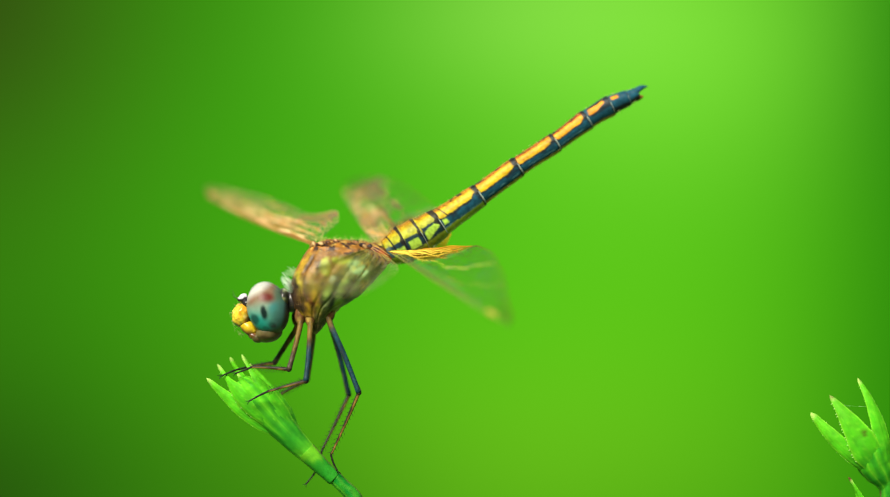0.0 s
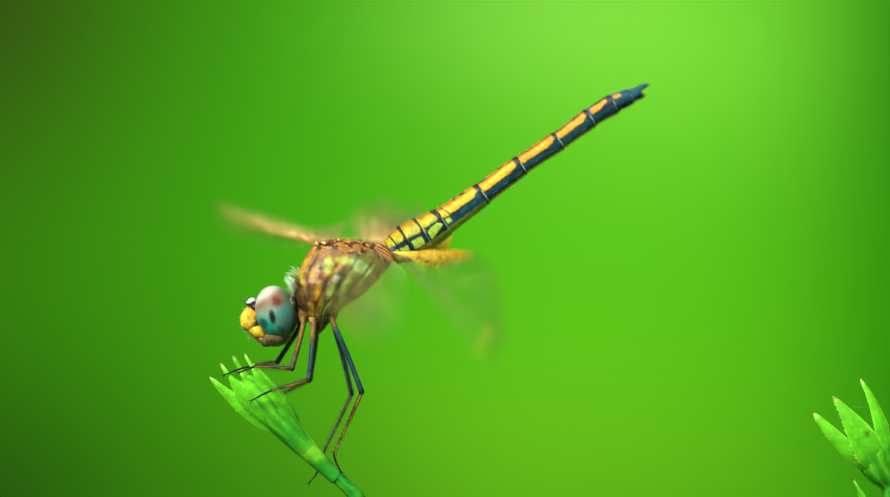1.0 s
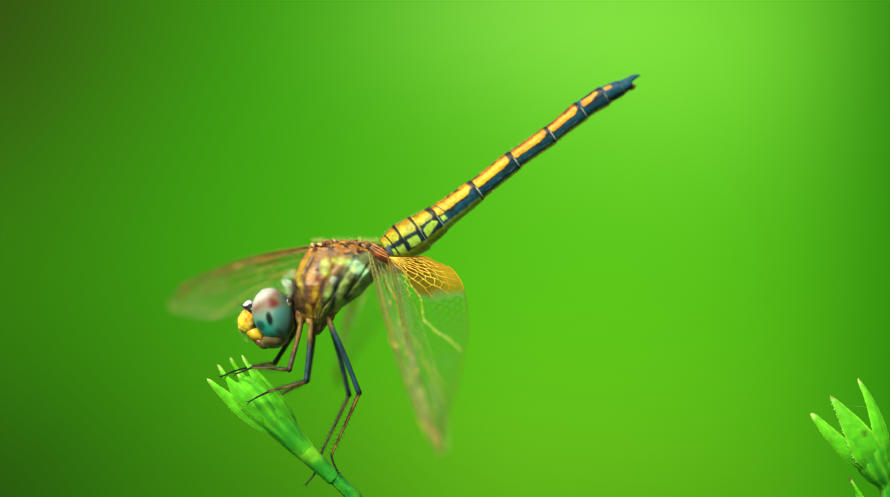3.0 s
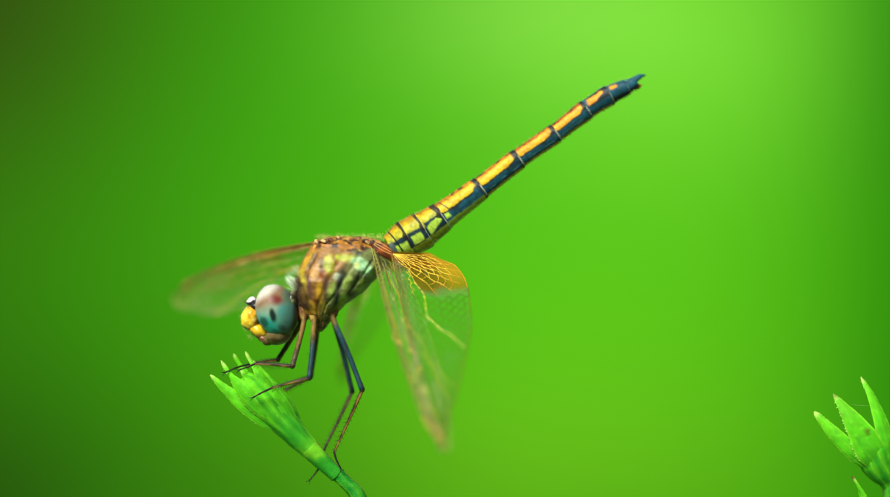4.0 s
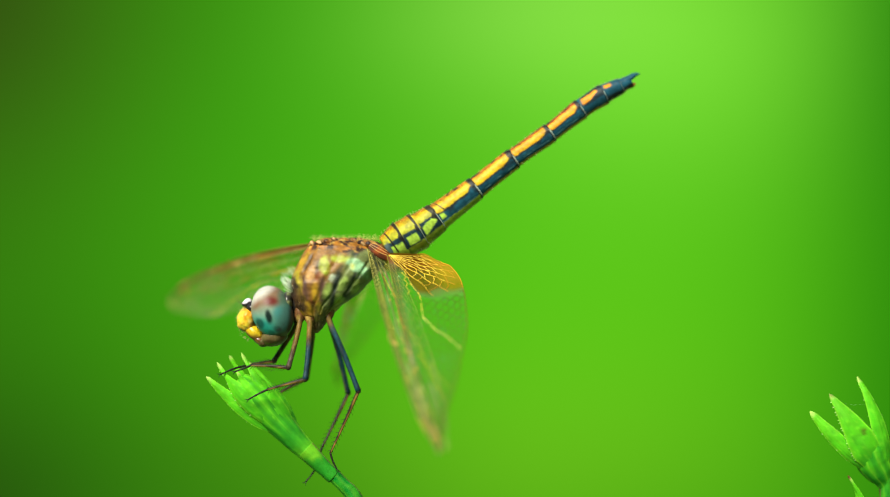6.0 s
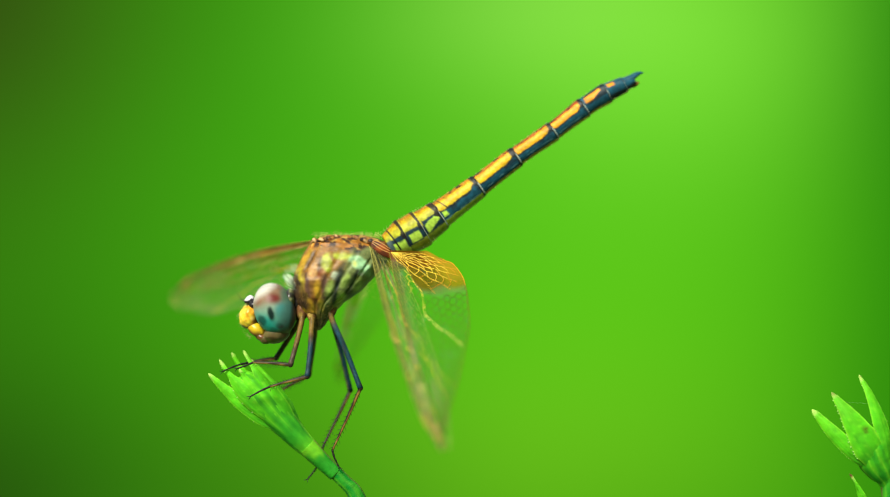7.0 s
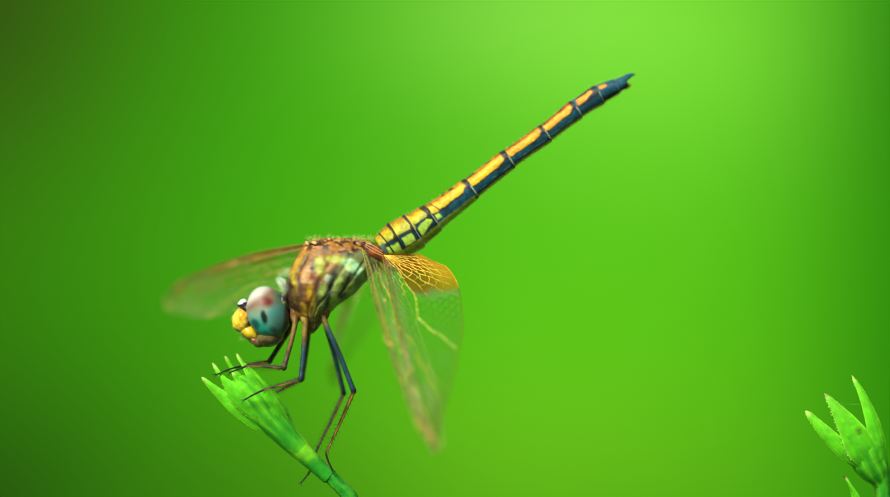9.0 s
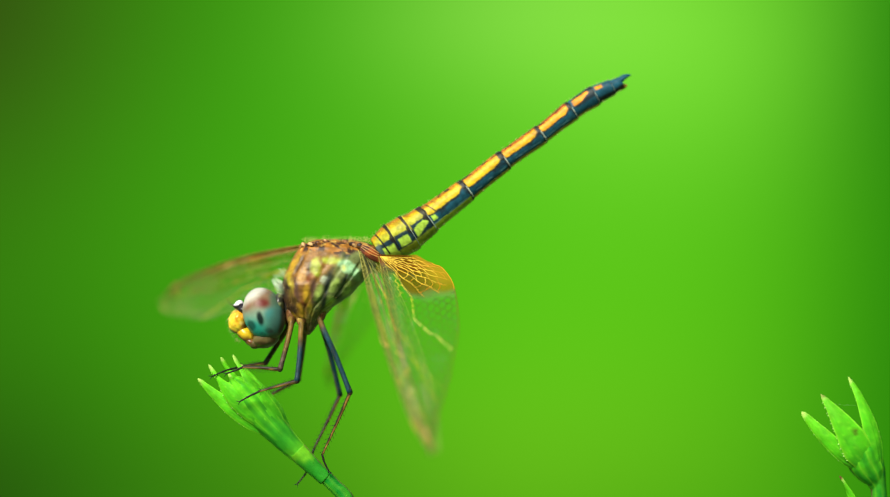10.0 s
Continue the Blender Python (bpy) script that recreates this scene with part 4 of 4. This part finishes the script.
def leg(dragonfly, joints, seed, tan=0.0):
    a, b, c, d, e = (Vector(p) for p in joints)
    hip = a + Vector((0, 0.3, 0.9))
    g = Geo()

    def thigh_colour(s, t, q):
        col = blend((0.14, 0.09, 0.02), blend((0.008, 0.038, 0.055), (0.09, 0.05, 0.018), smooth(0.3, 0.8, tan)), smooth(0.25, 0.55, s - 0.5 * tan + 0.2 * grain_at(q, 1)))
        # lighter streak along one side: a highlight painted on the thigh
        col = blend(col, (0.25, 0.155, 0.03), (0.40 + 0.30 * tan) * smooth(0.2, 0.8, math.cos(t + 2.2) + 0.5 * grain_at(q, 1.5)))
        return blend(col, (0.01, 0.01, 0.01), 0.6 * smooth(0.1, 0.4, grain_at(q, 3)))
    n = 22
    tube(g, curve_points([hip, a, a.lerp(b, 0.5) + Vector((0.06, 0, 0.05)), b], n), [0.42 if i < 3 else 0.245 - 0.03 * smooth(5, 21, i) + 0.04 * smooth(18, 21, i) for i in range(n)], thigh_colour, sides=14)
    blob(g, hip + Vector((0, 0, -0.1)), (0.5, 0.5, 0.85), lambda d, q: blend((0.12, 0.055, 0.02), (0.34, 0.24, 0.06), smooth(0.05, 0.4, grain_at(q, 1.6))), rows=12, sides=16)
    blob(g, b, (0.23, 0.23, 0.23), (0.03, 0.02, 0.015), rows=10, sides=12)
    rnd = random.Random(seed)
    spots = [(a.lerp(b, t) + Vector((rnd.uniform(-0.25, 0.25), -0.2, 0)), (rnd.choice((-1, 1)), -0.3, -0.3)) for t in [0.12 + 0.84 * i / 45 for i in range(46)]]
    hairs(g, spots, 0.26, (0.05, 0.035, 0.02), 0.3, seed, radius=0.011)
    thigh = part("leg", g, LEG, dragonfly)
    g = Geo()
    shin = curve_points([b, b.lerp(c, 0.5) + Vector((0.05, 0, 0.04)), c], 18)
    tube(g, shin, [0.17 - 0.07 * smooth(0, 17, i) for i in range(18)], lambda s, t, q: blend((0.29, 0.165, 0.035), (0.02, 0.015, 0.012), smooth(-0.1, 0.5, math.cos(t - 0.6) + 0.6 * grain_at(q, 1.8))), sides=10)
    along = (c - b).normalized()
    out = along.cross(Vector((0, 1, 0))).normalized()
    spines = []
    for i in range(13):
        p = b.lerp(c, 0.1 + 0.86 * i / 12)
        spines += [(p + out * 0.1, out + along * 0.9 + Vector((0, -0.3, 0))), (p - out * 0.1, -out + along * 0.9 + Vector((0, 0.3, 0)))]
    hairs(g, spines, 0.40, (0.02, 0.014, 0.01), 0.08, seed + 1, radius=0.024)
    part("tibia", g, LEG, thigh, "thin brown spiny shin")
    g = Geo()
    tube(g, curve_points([c, d, e], 14), [0.10 - 0.04 * i / 13 + 0.02 * (i % 4 == 0) for i in range(14)], (0.015, 0.013, 0.012), sides=8)
    way = (e - d).normalized()
    for bend in (-1, 1):
        side = way.cross(Vector((0, 1, 0))).normalized()
        tube(g, curve_points([e, e + way * 0.25 + side * 0.1 * bend, e + way * 0.36 + side * 0.20 * bend], 6), [0.05, 0.04, 0.034, 0.028, 0.02, 0.01], BLACK, sides=6)
    part("tarsus", g, LEG, thigh, "black clawed foot")
    return thigh


FORE_WIDTH = ([0, 0.03, 0.08, 0.16, 0.25, 0.45, 0.65, 0.8, 0.9, 0.96, 1.0], [1.0, 2.3, 3.4, 4.2, 4.6, 4.9, 4.7, 3.8, 2.7, 1.6, 0.15])
FAR_HIND_WIDTH = ([0, 0.12, 0.3, 0.5, 0.75, 0.92, 1.0], [6.4, 7.6, 6.4, 5.4, 3.5, 1.5, 0.15])
FAR_FORE_WIDTH = ([0, 0.04, 0.1, 0.25, 0.45, 0.65, 0.8, 0.9, 0.96, 1.0], [2.6, 4.2, 4.6, 4.8, 4.9, 4.7, 3.8, 2.7, 1.6, 0.15])
HIND_WIDTH = ([0, 0.15, 0.3, 0.5, 0.75, 0.92, 1.0], [4.7, 6.2, 5.95, 5.4, 3.5, 1.5, 0.15])
TWIST = ([0, 0.3, 0.6, 1.0], [0.0, 0.39, 0.63, 0.83])


def wing(dragonfly, name, length, profile, amber, seed, thick=1.0, skin=None, curl=0.0):
    """A wing along its own x with the leading edge at y = 0; membrane, net of veins and the dark cell near the tip. The far wings curl the other way."""
    rnd = random.Random(seed)
    xs, ws = profile

    def place(s, w):
        width = sum(float(np.interp(s + d, xs, ws)) for d in (-0.05, -0.025, 0, 0.025, 0.05)) / 5 if s < 0.94 else float(np.interp(s, xs, ws))
        edge = (0.35 if amber else 0.75) * math.sin(math.pi * min(1, s * 1.02)) - 0.9 * smooth(0.85, 1.0, s) * s
        fold = (0.10 * math.sin(w * 26) if amber else 0.22 * math.sin(w * 38)) * (1 - smooth(0.4, 1.0, w)) * smooth(0.0, 0.15, s) + 0.35 * math.sin(w * 3) * math.sin(s * 3) * 0.6
        if amber:
            turn = float(np.interp(s, *TWIST)) * (curl or 1.0)
            corner = 1.2 * smooth(0.7, 1.0, w) * smooth(0.10, 0.0, s)
            return Vector((s * length - w * (1 - s) ** 2 + corner, edge * 0.5 - w * width * math.cos(turn), fold - w * width * math.sin(turn) - 0.4 * smooth(0.55, 1.0, w) * smooth(0.22, 0.0, s)))
        turn = curl * smooth(0.40, 0.0, s)
        return Vector((s * length, edge - w * width * math.cos(turn), fold + w * width * math.sin(turn)))

    g = Geo()
    n, k = 70, 64
    for i in range(n + 1):
        for j in range(k + 1):
            s, w = i / n, j / k
            q = place(s, w)
            g.v.append(tuple(q))
            # pale band near the leading edge: glare put into tint and haze
            band = smooth(0.30, 0.08, w + 0.06 * grain_at(q, 0.6)) * smooth(1.05, 0.5, s)
            if amber:
                fork = float(np.interp(s, [0, 0.06, 0.1, 0.17, 0.24, 0.5], [0.02, 0.12, 0.22, 0.28, 0.36, 0.6]))
                t = smooth(0.29, 0.19, (s + 0.03 * grain_at(q, 0.9)) * 6.0 / amber - 0.03 * w) * smooth(fork - 0.03, fork + 0.03, w)
                tint = blend((0.92, 0.96, 0.84), (0.72, 0.70, 0.36), 0.5 * band)
                haze = 0.006 + 0.03 * band + t * (0.16 + 0.26 * smooth(0.5, 0.9, w) * smooth(0.26, 0.10, s))
                root = smooth(0.08, 0.04, s) * (1 - t) * smooth(0.5, 0.3, w)
                front = smooth(0.15, 0.07, w) * smooth(0.9, 0.6, s)
                if curl:
                    tint, haze = blend(tint, (0.80, 0.56, 0.26), 0.7 * band), haze + 0.20 * band * smooth(0.05, 0.35, grain_at(q, 0.8) + 0.3)
                else:
                    tint, haze = blend(tint, (0.55, 0.36, 0.14), 0.55 * front), haze + 0.05 * front
                tint, haze = blend(tint, (0.30, 0.05, 0.008), 0.9 * root), haze + 0.45 * root
            else:
                t = 0.15 * smooth(1.5, 0.3, q.x)
                # streaks of painted haze stand in for sun glare on the membrane
                ray = grain_at(Vector((s * 5.0, w * 16.0, seed)), 1.0) + 0.5 * grain_at(Vector((s * 14.0, w * 40.0, seed)), 1.0)
                ray = smooth(0.0, 0.45, ray) * smooth(1.0, 0.75, s) * (0.5 + 0.5 * smooth(0.05, 0.35, s))
                tint = blend((0.94, 0.97, 0.84), (0.68, 0.67, 0.26) if thick < 1 else (0.90, 0.64, 0.30), 0.8 * band + 0.6 * ray)
                front = smooth(0.13, 0.06, w) * smooth(1.0, 0.9, s)
                haze = 0.010 + (0.08 if thick < 1 else 0.12) * band + (0.19 if thick < 1 else 0.12) * ray + 0.10 * t + (0.08 if thick < 1 else 0.34) * front
                tint = blend(tint, (0.36, 0.37, 0.09) if thick < 1 else (0.44, 0.21, 0.05), 0.9 * front)
            g.c.append((*blend(tint, blend((0.58, 0.24, 0.004), (0.78, 0.42, 0.006), smooth(0.55, 0.85, w)), 0.97 * t), haze))
    for i in range(n):
        for j in range(k):
            a = i * (k + 1) + j
            g.f.append((a, a + k + 1, a + k + 2, a + 1))
    BASE_KEEP = BASE[dragonfly.name]
    BASE[dragonfly.name] = Vector((0, 0, 0))
    sheet = part(name, g, skin or (HIND_MEMBRANE if amber else FORE_MEMBRANE), dragonfly, "clear wing with an amber base" if amber else "clear narrow wing with a brown leading edge")
    BASE[dragonfly.name] = BASE_KEEP

    g = Geo()

    def vein(points, radius, colour):
        tube(g, points, [radius * thick] * len(points), colour, up=(0, 0, 1), sides=4, caps=False)

    def vein_colour(s, w=0.5):
        if amber:
            near = blend((0.82, 0.58, 0.06), (0.52, 0.24, 0.015), smooth(0.72, 0.88, w))
            return blend(near, blend((0.07, 0.085, 0.012), (0.12, 0.11, 0.015), smooth(0.9, 1.0, w)), smooth(0.21, 0.28, s))
        if thick < 1:
            return (0.32, 0.34, 0.08)
        return blend((0.55, 0.38, 0.15), (0.44, 0.33, 0.13) if w < 1 else (0.16, 0.18, 0.04), smooth(0.05, 0.5, s))

    rows = [0.20 + 0.8 * (i / 9) ** 0.92 for i in range(10)] if amber else [0.20, 0.32, 0.44, 0.55, 0.66, 0.76, 0.85, 0.93, 1.0]
    cells = 22 if amber else 20
    knots = {}
    for r, w in enumerate(rows):
        for i in range(2 * cells + 1):
            s = (i / (2 * cells)) ** 1.12 * 0.985 + 0.008
            zig = (0.023 if amber else 0.026) * (1 if (i + r) % 2 else -1) if w < 1 else 0.0
            jit = (rnd.uniform(-0.1, 0.1) / cells * 0.5, rnd.uniform(-0.008, 0.008))
            knots[r, i] = (min(0.99, max(0.006, s + jit[0])), min(1.0, w + zig + (jit[1] if w < 1 else 0)))

    def in_fan(s, w):
        """The amber base has a fan of veins of its own."""
        return amber and s < 0.26 and w > float(np.interp(s, [0, 0.06, 0.1, 0.17, 0.26], [0.02, 0.12, 0.22, 0.28, 0.36]))

    for r in range(len(rows)):
        radius = (0.027 if amber and r > 3 else 0.019 if amber else 0.014) if r not in (2, 5) else 0.022
        line = [place(*knots[r, i]) for i in range(2 * cells + 1)]
        for i in range(0, 2 * cells, 2 if amber else 4):
            if rows[r] < 1.0 and in_fan(*knots[r, i]):
                continue
            vein(line[i:i + (3 if amber else 5)], (0.045 if amber else 0.022) if rows[r] == 1.0 else radius + (0.010 if amber else 0.0) * (1 - i / (2 * cells)) ** 3, vein_colour(i / (2 * cells), rows[r]))
    for r in range(len(rows) - 1):
        for i in range(2 * cells):
            if (i + r) % 2 and not in_fan(*knots[r, i]):
                a, b = knots[r, i], knots[r + 1, i]
                vein([place(*a), place(*b)], (0.026 if amber and r > 3 else 0.017 if amber else 0.014) + (0.010 if amber else 0.0) * (1 - i / (2 * cells)) ** 3, vein_colour(i / (2 * cells), rows[r]))
    brown = (0.26, 0.26, 0.04) if amber else (0.38, 0.36, 0.09) if thick < 1 else (0.34, 0.17, 0.05)
    for w, radius in ((0.0, 0.042), (0.05, 0.018), (0.10, 0.028)):
        vein([place(0.01 + 0.985 * i / 60, w) for i in range(61)], radius * (0.6 if amber else 0.85), lambda s, a, q: blend(brown, (0.24, 0.25, 0.05), s))
    for i in range(0, 44, 2 if amber else 1):
        s = 0.02 + i / 46
        vein([place(s, 0.0), place(s, 0.05)], 0.018, brown)
        vein([place(s + 0.008, 0.05), place(s, 0.10)], 0.018, brown)
        vein([place(s, 0.10), place(s + 0.004, 0.17)], 0.015, brown)
    if curl:
        # the main veins stand up as thin ridges, added for the raised wings' golden glare; the mottling paints glints
        for ridge in [0.03 + 0.055 * i for i in range(6 if amber else 9)]:
            line = [(0.04 + 0.86 * i / 40, ridge + 0.02 * math.sin(i * 0.4 + 9 * ridge)) for i in range(41)]
            tall = [max(0.02, (0.11 + 0.16 * grain_at(Vector((40 * a, 30 * b, seed)), 0.35)) * smooth(1.0, 0.35, a) * smooth(0.02, 0.30 if not amber and b > 0.2 else 0.12, a)) for a, b in line]
            tube(g, [place(a, b) for a, b in line], tall, lambda t, a, q: blend((0.55, 0.34, 0.11), (0.90, 0.66, 0.34), smooth(-0.25, 0.25, grain_at(q, 1.2))), sides=4, flat=0.12, caps=False)
    gold = (0.80, 0.58, 0.06)
    if amber:
        fan = [[(0.01, 0.03), (0.06, 0.12), (0.10, 0.22), (0.17, 0.28), (0.24, 0.36), (0.32, 0.36), (0.38, 0.37), (0.45, 0.54), (0.52, 0.74), (0.59, 0.94)],
               [(0.46, 0.17), (0.55, 0.27), (0.61, 0.36), (0.73, 0.70), (0.77, 0.95)]]
        ends = [(0.015, 0.80), (0.045, 0.92), (0.085, 0.96), (0.125, 0.97), (0.165, 0.95), (0.205, 0.90), (0.245, 0.78), (0.255, 0.56)]
        steps = [0.24, 0.42, 0.56, 0.68, 0.79, 0.90]

        def spoke(e, t):
            s, w = e
            return (0.012 + (s - 0.012) * t ** 1.15, 0.05 + (w - 0.05) * t)
        for e, end in enumerate(ends):
            line = [place(*spoke(end, t)) for t in [i / 14 for i in range(15)]]
            for a in range(0, 14, 2):
                fade = smooth(0.62, 0.95, a / 14)
                vein(line[a:a + 3], 0.034 - 0.014 * a / 14, blend((0.84, 0.62, 0.08), (0.50, 0.18, 0.012), fade))
        for e in range(len(ends) - 1):
            for t in steps:
                a = t + 0.045 * (1 if e % 2 else -1) + rnd.uniform(-0.02, 0.02)
                p, q = spoke(ends[e], a - 0.03), spoke(ends[e + 1], a + 0.03)
                mid = ((p[0] + q[0]) / 2, (p[1] + q[1]) / 2 + rnd.uniform(-0.01, 0.03))
                vein([place(*p), place(*mid), place(*q)], 0.024, blend((0.84, 0.62, 0.08), (0.50, 0.18, 0.012), smooth(0.65, 0.9, t)))
        for k, ctrl in enumerate(fan):
            line = [place(a.x, a.y) for a in curve_points([Vector((a, b, 0)) for a, b in ctrl], 60)]
            tube(g, line, [(0.022 if k == 1 else 0.029) * thick * (1 + 0.65 * math.sin(i * 2.3)) * (0.75 + 0.25 * math.sin(i)) for i in range(len(line))], (lambda s, a, q: blend(gold, (0.95, 0.78, 0.20), smooth(0.5, 0.7, s))) if k < 1 else (0.50, 0.42, 0.06), sides=5, caps=False)
    else:
        # small gold beads added among the veins in place of glints
        for _ in range(34 if thick < 1 else 10):
            at, size = (rnd.uniform(0.25, 0.95), rnd.choice((0.10, 0.2, 0.32, 0.44)) + rnd.uniform(-0.02, 0.02)), rnd.uniform(0.05, 0.10)
            blob(g, place(*at), (size * 1.6, size, size * 0.7), (0.80, 0.60, 0.10), rows=6, sides=8)
        vein([place(0.12 + 0.58 * t, 0.40 + 0.59 * t ** 1.5) for t in [i / 24 for i in range(25)]], 0.025, gold)
    part("vein_net", g, VEIN, sheet, "fine net of golden-brown veins")
    g = Geo()
    rings = []
    for i in range(9):
        s = 0.855 + 0.065 * i / 8
        a, b = place(s, 0.005), place(s, 0.17)
        h = 0.09 if 0 < i < 8 else 0.03
        rings.append([a + Vector((0, 0, h)), b + Vector((0, 0, h)), b - Vector((0, 0, h)), a - Vector((0, 0, h))])
    loft(g, rings, [[(0.36, 0.33, 0.05) if amber or thick < 1 else (0.24, 0.11, 0.04)] * 4] * 9)
    part("wing_spot", g, VEIN, sheet, "small yellow-brown cell near the tip")
    if not amber:
        g = Geo()
        tube(g, [place(0.47 + 0.05 * i / 8, 0.02 + 0.09 * i / 8) for i in range(9)], [0.04 + 0.045 * math.sin(math.pi * i / 8) for i in range(9)], (0.60, 0.40, 0.12), sides=8)
        part("nodus", g, VEIN, sheet, "yellow-brown knot in the leading edge")
    return sheet


def set_wing(hinge, span, trail):
    """A wing's pose from its hinge, the way to its tip and the way to its rear edge."""
    x = Vector(span).normalized()
    y = -(Vector(trail) - x * x.dot(Vector(trail))).normalized()
    m = Matrix((x, y, x.cross(y))).transposed().to_4x4()
    return Matrix.Translation((Vector(hinge) - GRIP) * 0.001) @ m


GRIP = Vector((-9.6, 0, -18.4))
dragonfly = thing("dragonfly", GRIP, "yellow and black dragonfly gripping a green flower stem", "dragonfly")
THORAX_OB = thorax(dragonfly)
ABDOMEN_OB = abdomen(dragonfly)
HEAD_OB = head(dragonfly)
for number, joints in enumerate(LEGS):
    leg(dragonfly, joints, 20 + number * 3, tan=(0.6, 0.6, 0.35, 0.35, 0.0, 0.0)[number])
NEAR_FORE = wing(dragonfly, "forewing", 25.0, FORE_WIDTH, 0.0, 31, 0.85)
FAR_FORE = wing(dragonfly, "forewing", 25.0, FAR_FORE_WIDTH, 0.0, 32, 1.15, FAR_MEMBRANE, curl=0.5)
NEAR_HIND = wing(dragonfly, "hindwing", 23.1, HIND_WIDTH, 6.0, 33)
FAR_HIND = wing(dragonfly, "hindwing", 23.1, FAR_HIND_WIDTH, 5.0, 34, 0.5, FAR_MEMBRANE, curl=-1.0)


# ---------------------------------------------------------------- what moves
def motions():
    pivot = (Vector((-9.2, 0, -2.6)) - GRIP) * 0.001

    def lean(degrees, dx=0.0, dz=0.0):
        return Matrix.Translation(pivot + Vector((dx, 0, dz)) * 0.001) @ pose(0, 0, 0, 0, degrees, 0) @ Matrix.Translation(-pivot)

    def sway(degrees):
        root = (Vector((-4.9, 0.4, 0)) - GRIP) * 0.001
        return Matrix.Translation(root) @ pose(0, 0, 0, 0, degrees, 0) @ Matrix.Translation(-root)

    walk(ABDOMEN_OB, [(0, lean(2.0)), (0.9, lean(2.0)), (1.0, lean(1.7)), (1.1, sway(-0.25)), (2.5, sway(-0.3)), (4.0, sway(0.3)), (4.5, sway(0)), (5.5, sway(-0.1)),
                      (7.0, sway(0.15)), (7.5, sway(0.25)), (8.0, sway(0.15)), (8.5, sway(0.1)), (10, sway(0.0))])
    for ob in (THORAX_OB,):
        walk(ob, [(0, lean(2.0)), (0.9, lean(2.0)), (1.0, lean(1.7)), (1.1, lean(0)), (5, lean(0)), (10, lean(0))])
    walk(HEAD_OB, [(0, lean(2.0, -0.35, 0.3)), (0.5, lean(2.0, -0.06, 0.14)), (0.9, lean(2.0, 0.05, 0.0)), (1.0, lean(1.7, 0.1, -0.1)), (1.1, lean(0)), (5, lean(0)), (10, lean(0))])

    beats = [
        (NEAR_FORE, set_wing((-6.39, -2.2, 0.05), (-0.192, -0.974, -0.12), (0.935, -0.144, -0.323)), set_wing((-6.39, -2.2, 0.05), (0.226, -0.73, -0.645), (0.74, 0.56, -0.37))),
        (NEAR_HIND, set_wing((-4.66, -2.0, -0.1), (0.419, -0.872, -0.253), (0.898, 0.439, -0.028)), set_wing((-4.66, -2.0, -0.45), (0.164, -0.714, -0.68), (0.911, 0.374, -0.173))),
        (FAR_FORE, set_wing((-11.4, 2.0, 0.4), (-0.493, 0.843, 0.216), (0.86, 0.47, 0.19)), set_wing((-11.4, 2.0, 0.4), (-0.599, 0.781, -0.178), (0.067, -0.173, -0.983))),
        (FAR_HIND, set_wing((-5.9, 2.2, 0.3), (-0.17, 0.952, 0.255), (1.0, 0.02, 0.0)), set_wing((-7.27, 2.2, 0.3), (-0.14, 0.797, -0.588), (0.98, 0.03, -0.19))),
    ]
    for ob, raised, lowered in beats:
        rows = [(0, raised), (0.5, raised), (0.9, raised), (0.967, raised.lerp(lowered, 0.04)), (1.0, raised.lerp(lowered, 0.2)), (1.033, raised.lerp(lowered, 0.6)), (1.1, lowered), (5, lowered), (10, lowered)]
        walk(ob, rows)


motions()
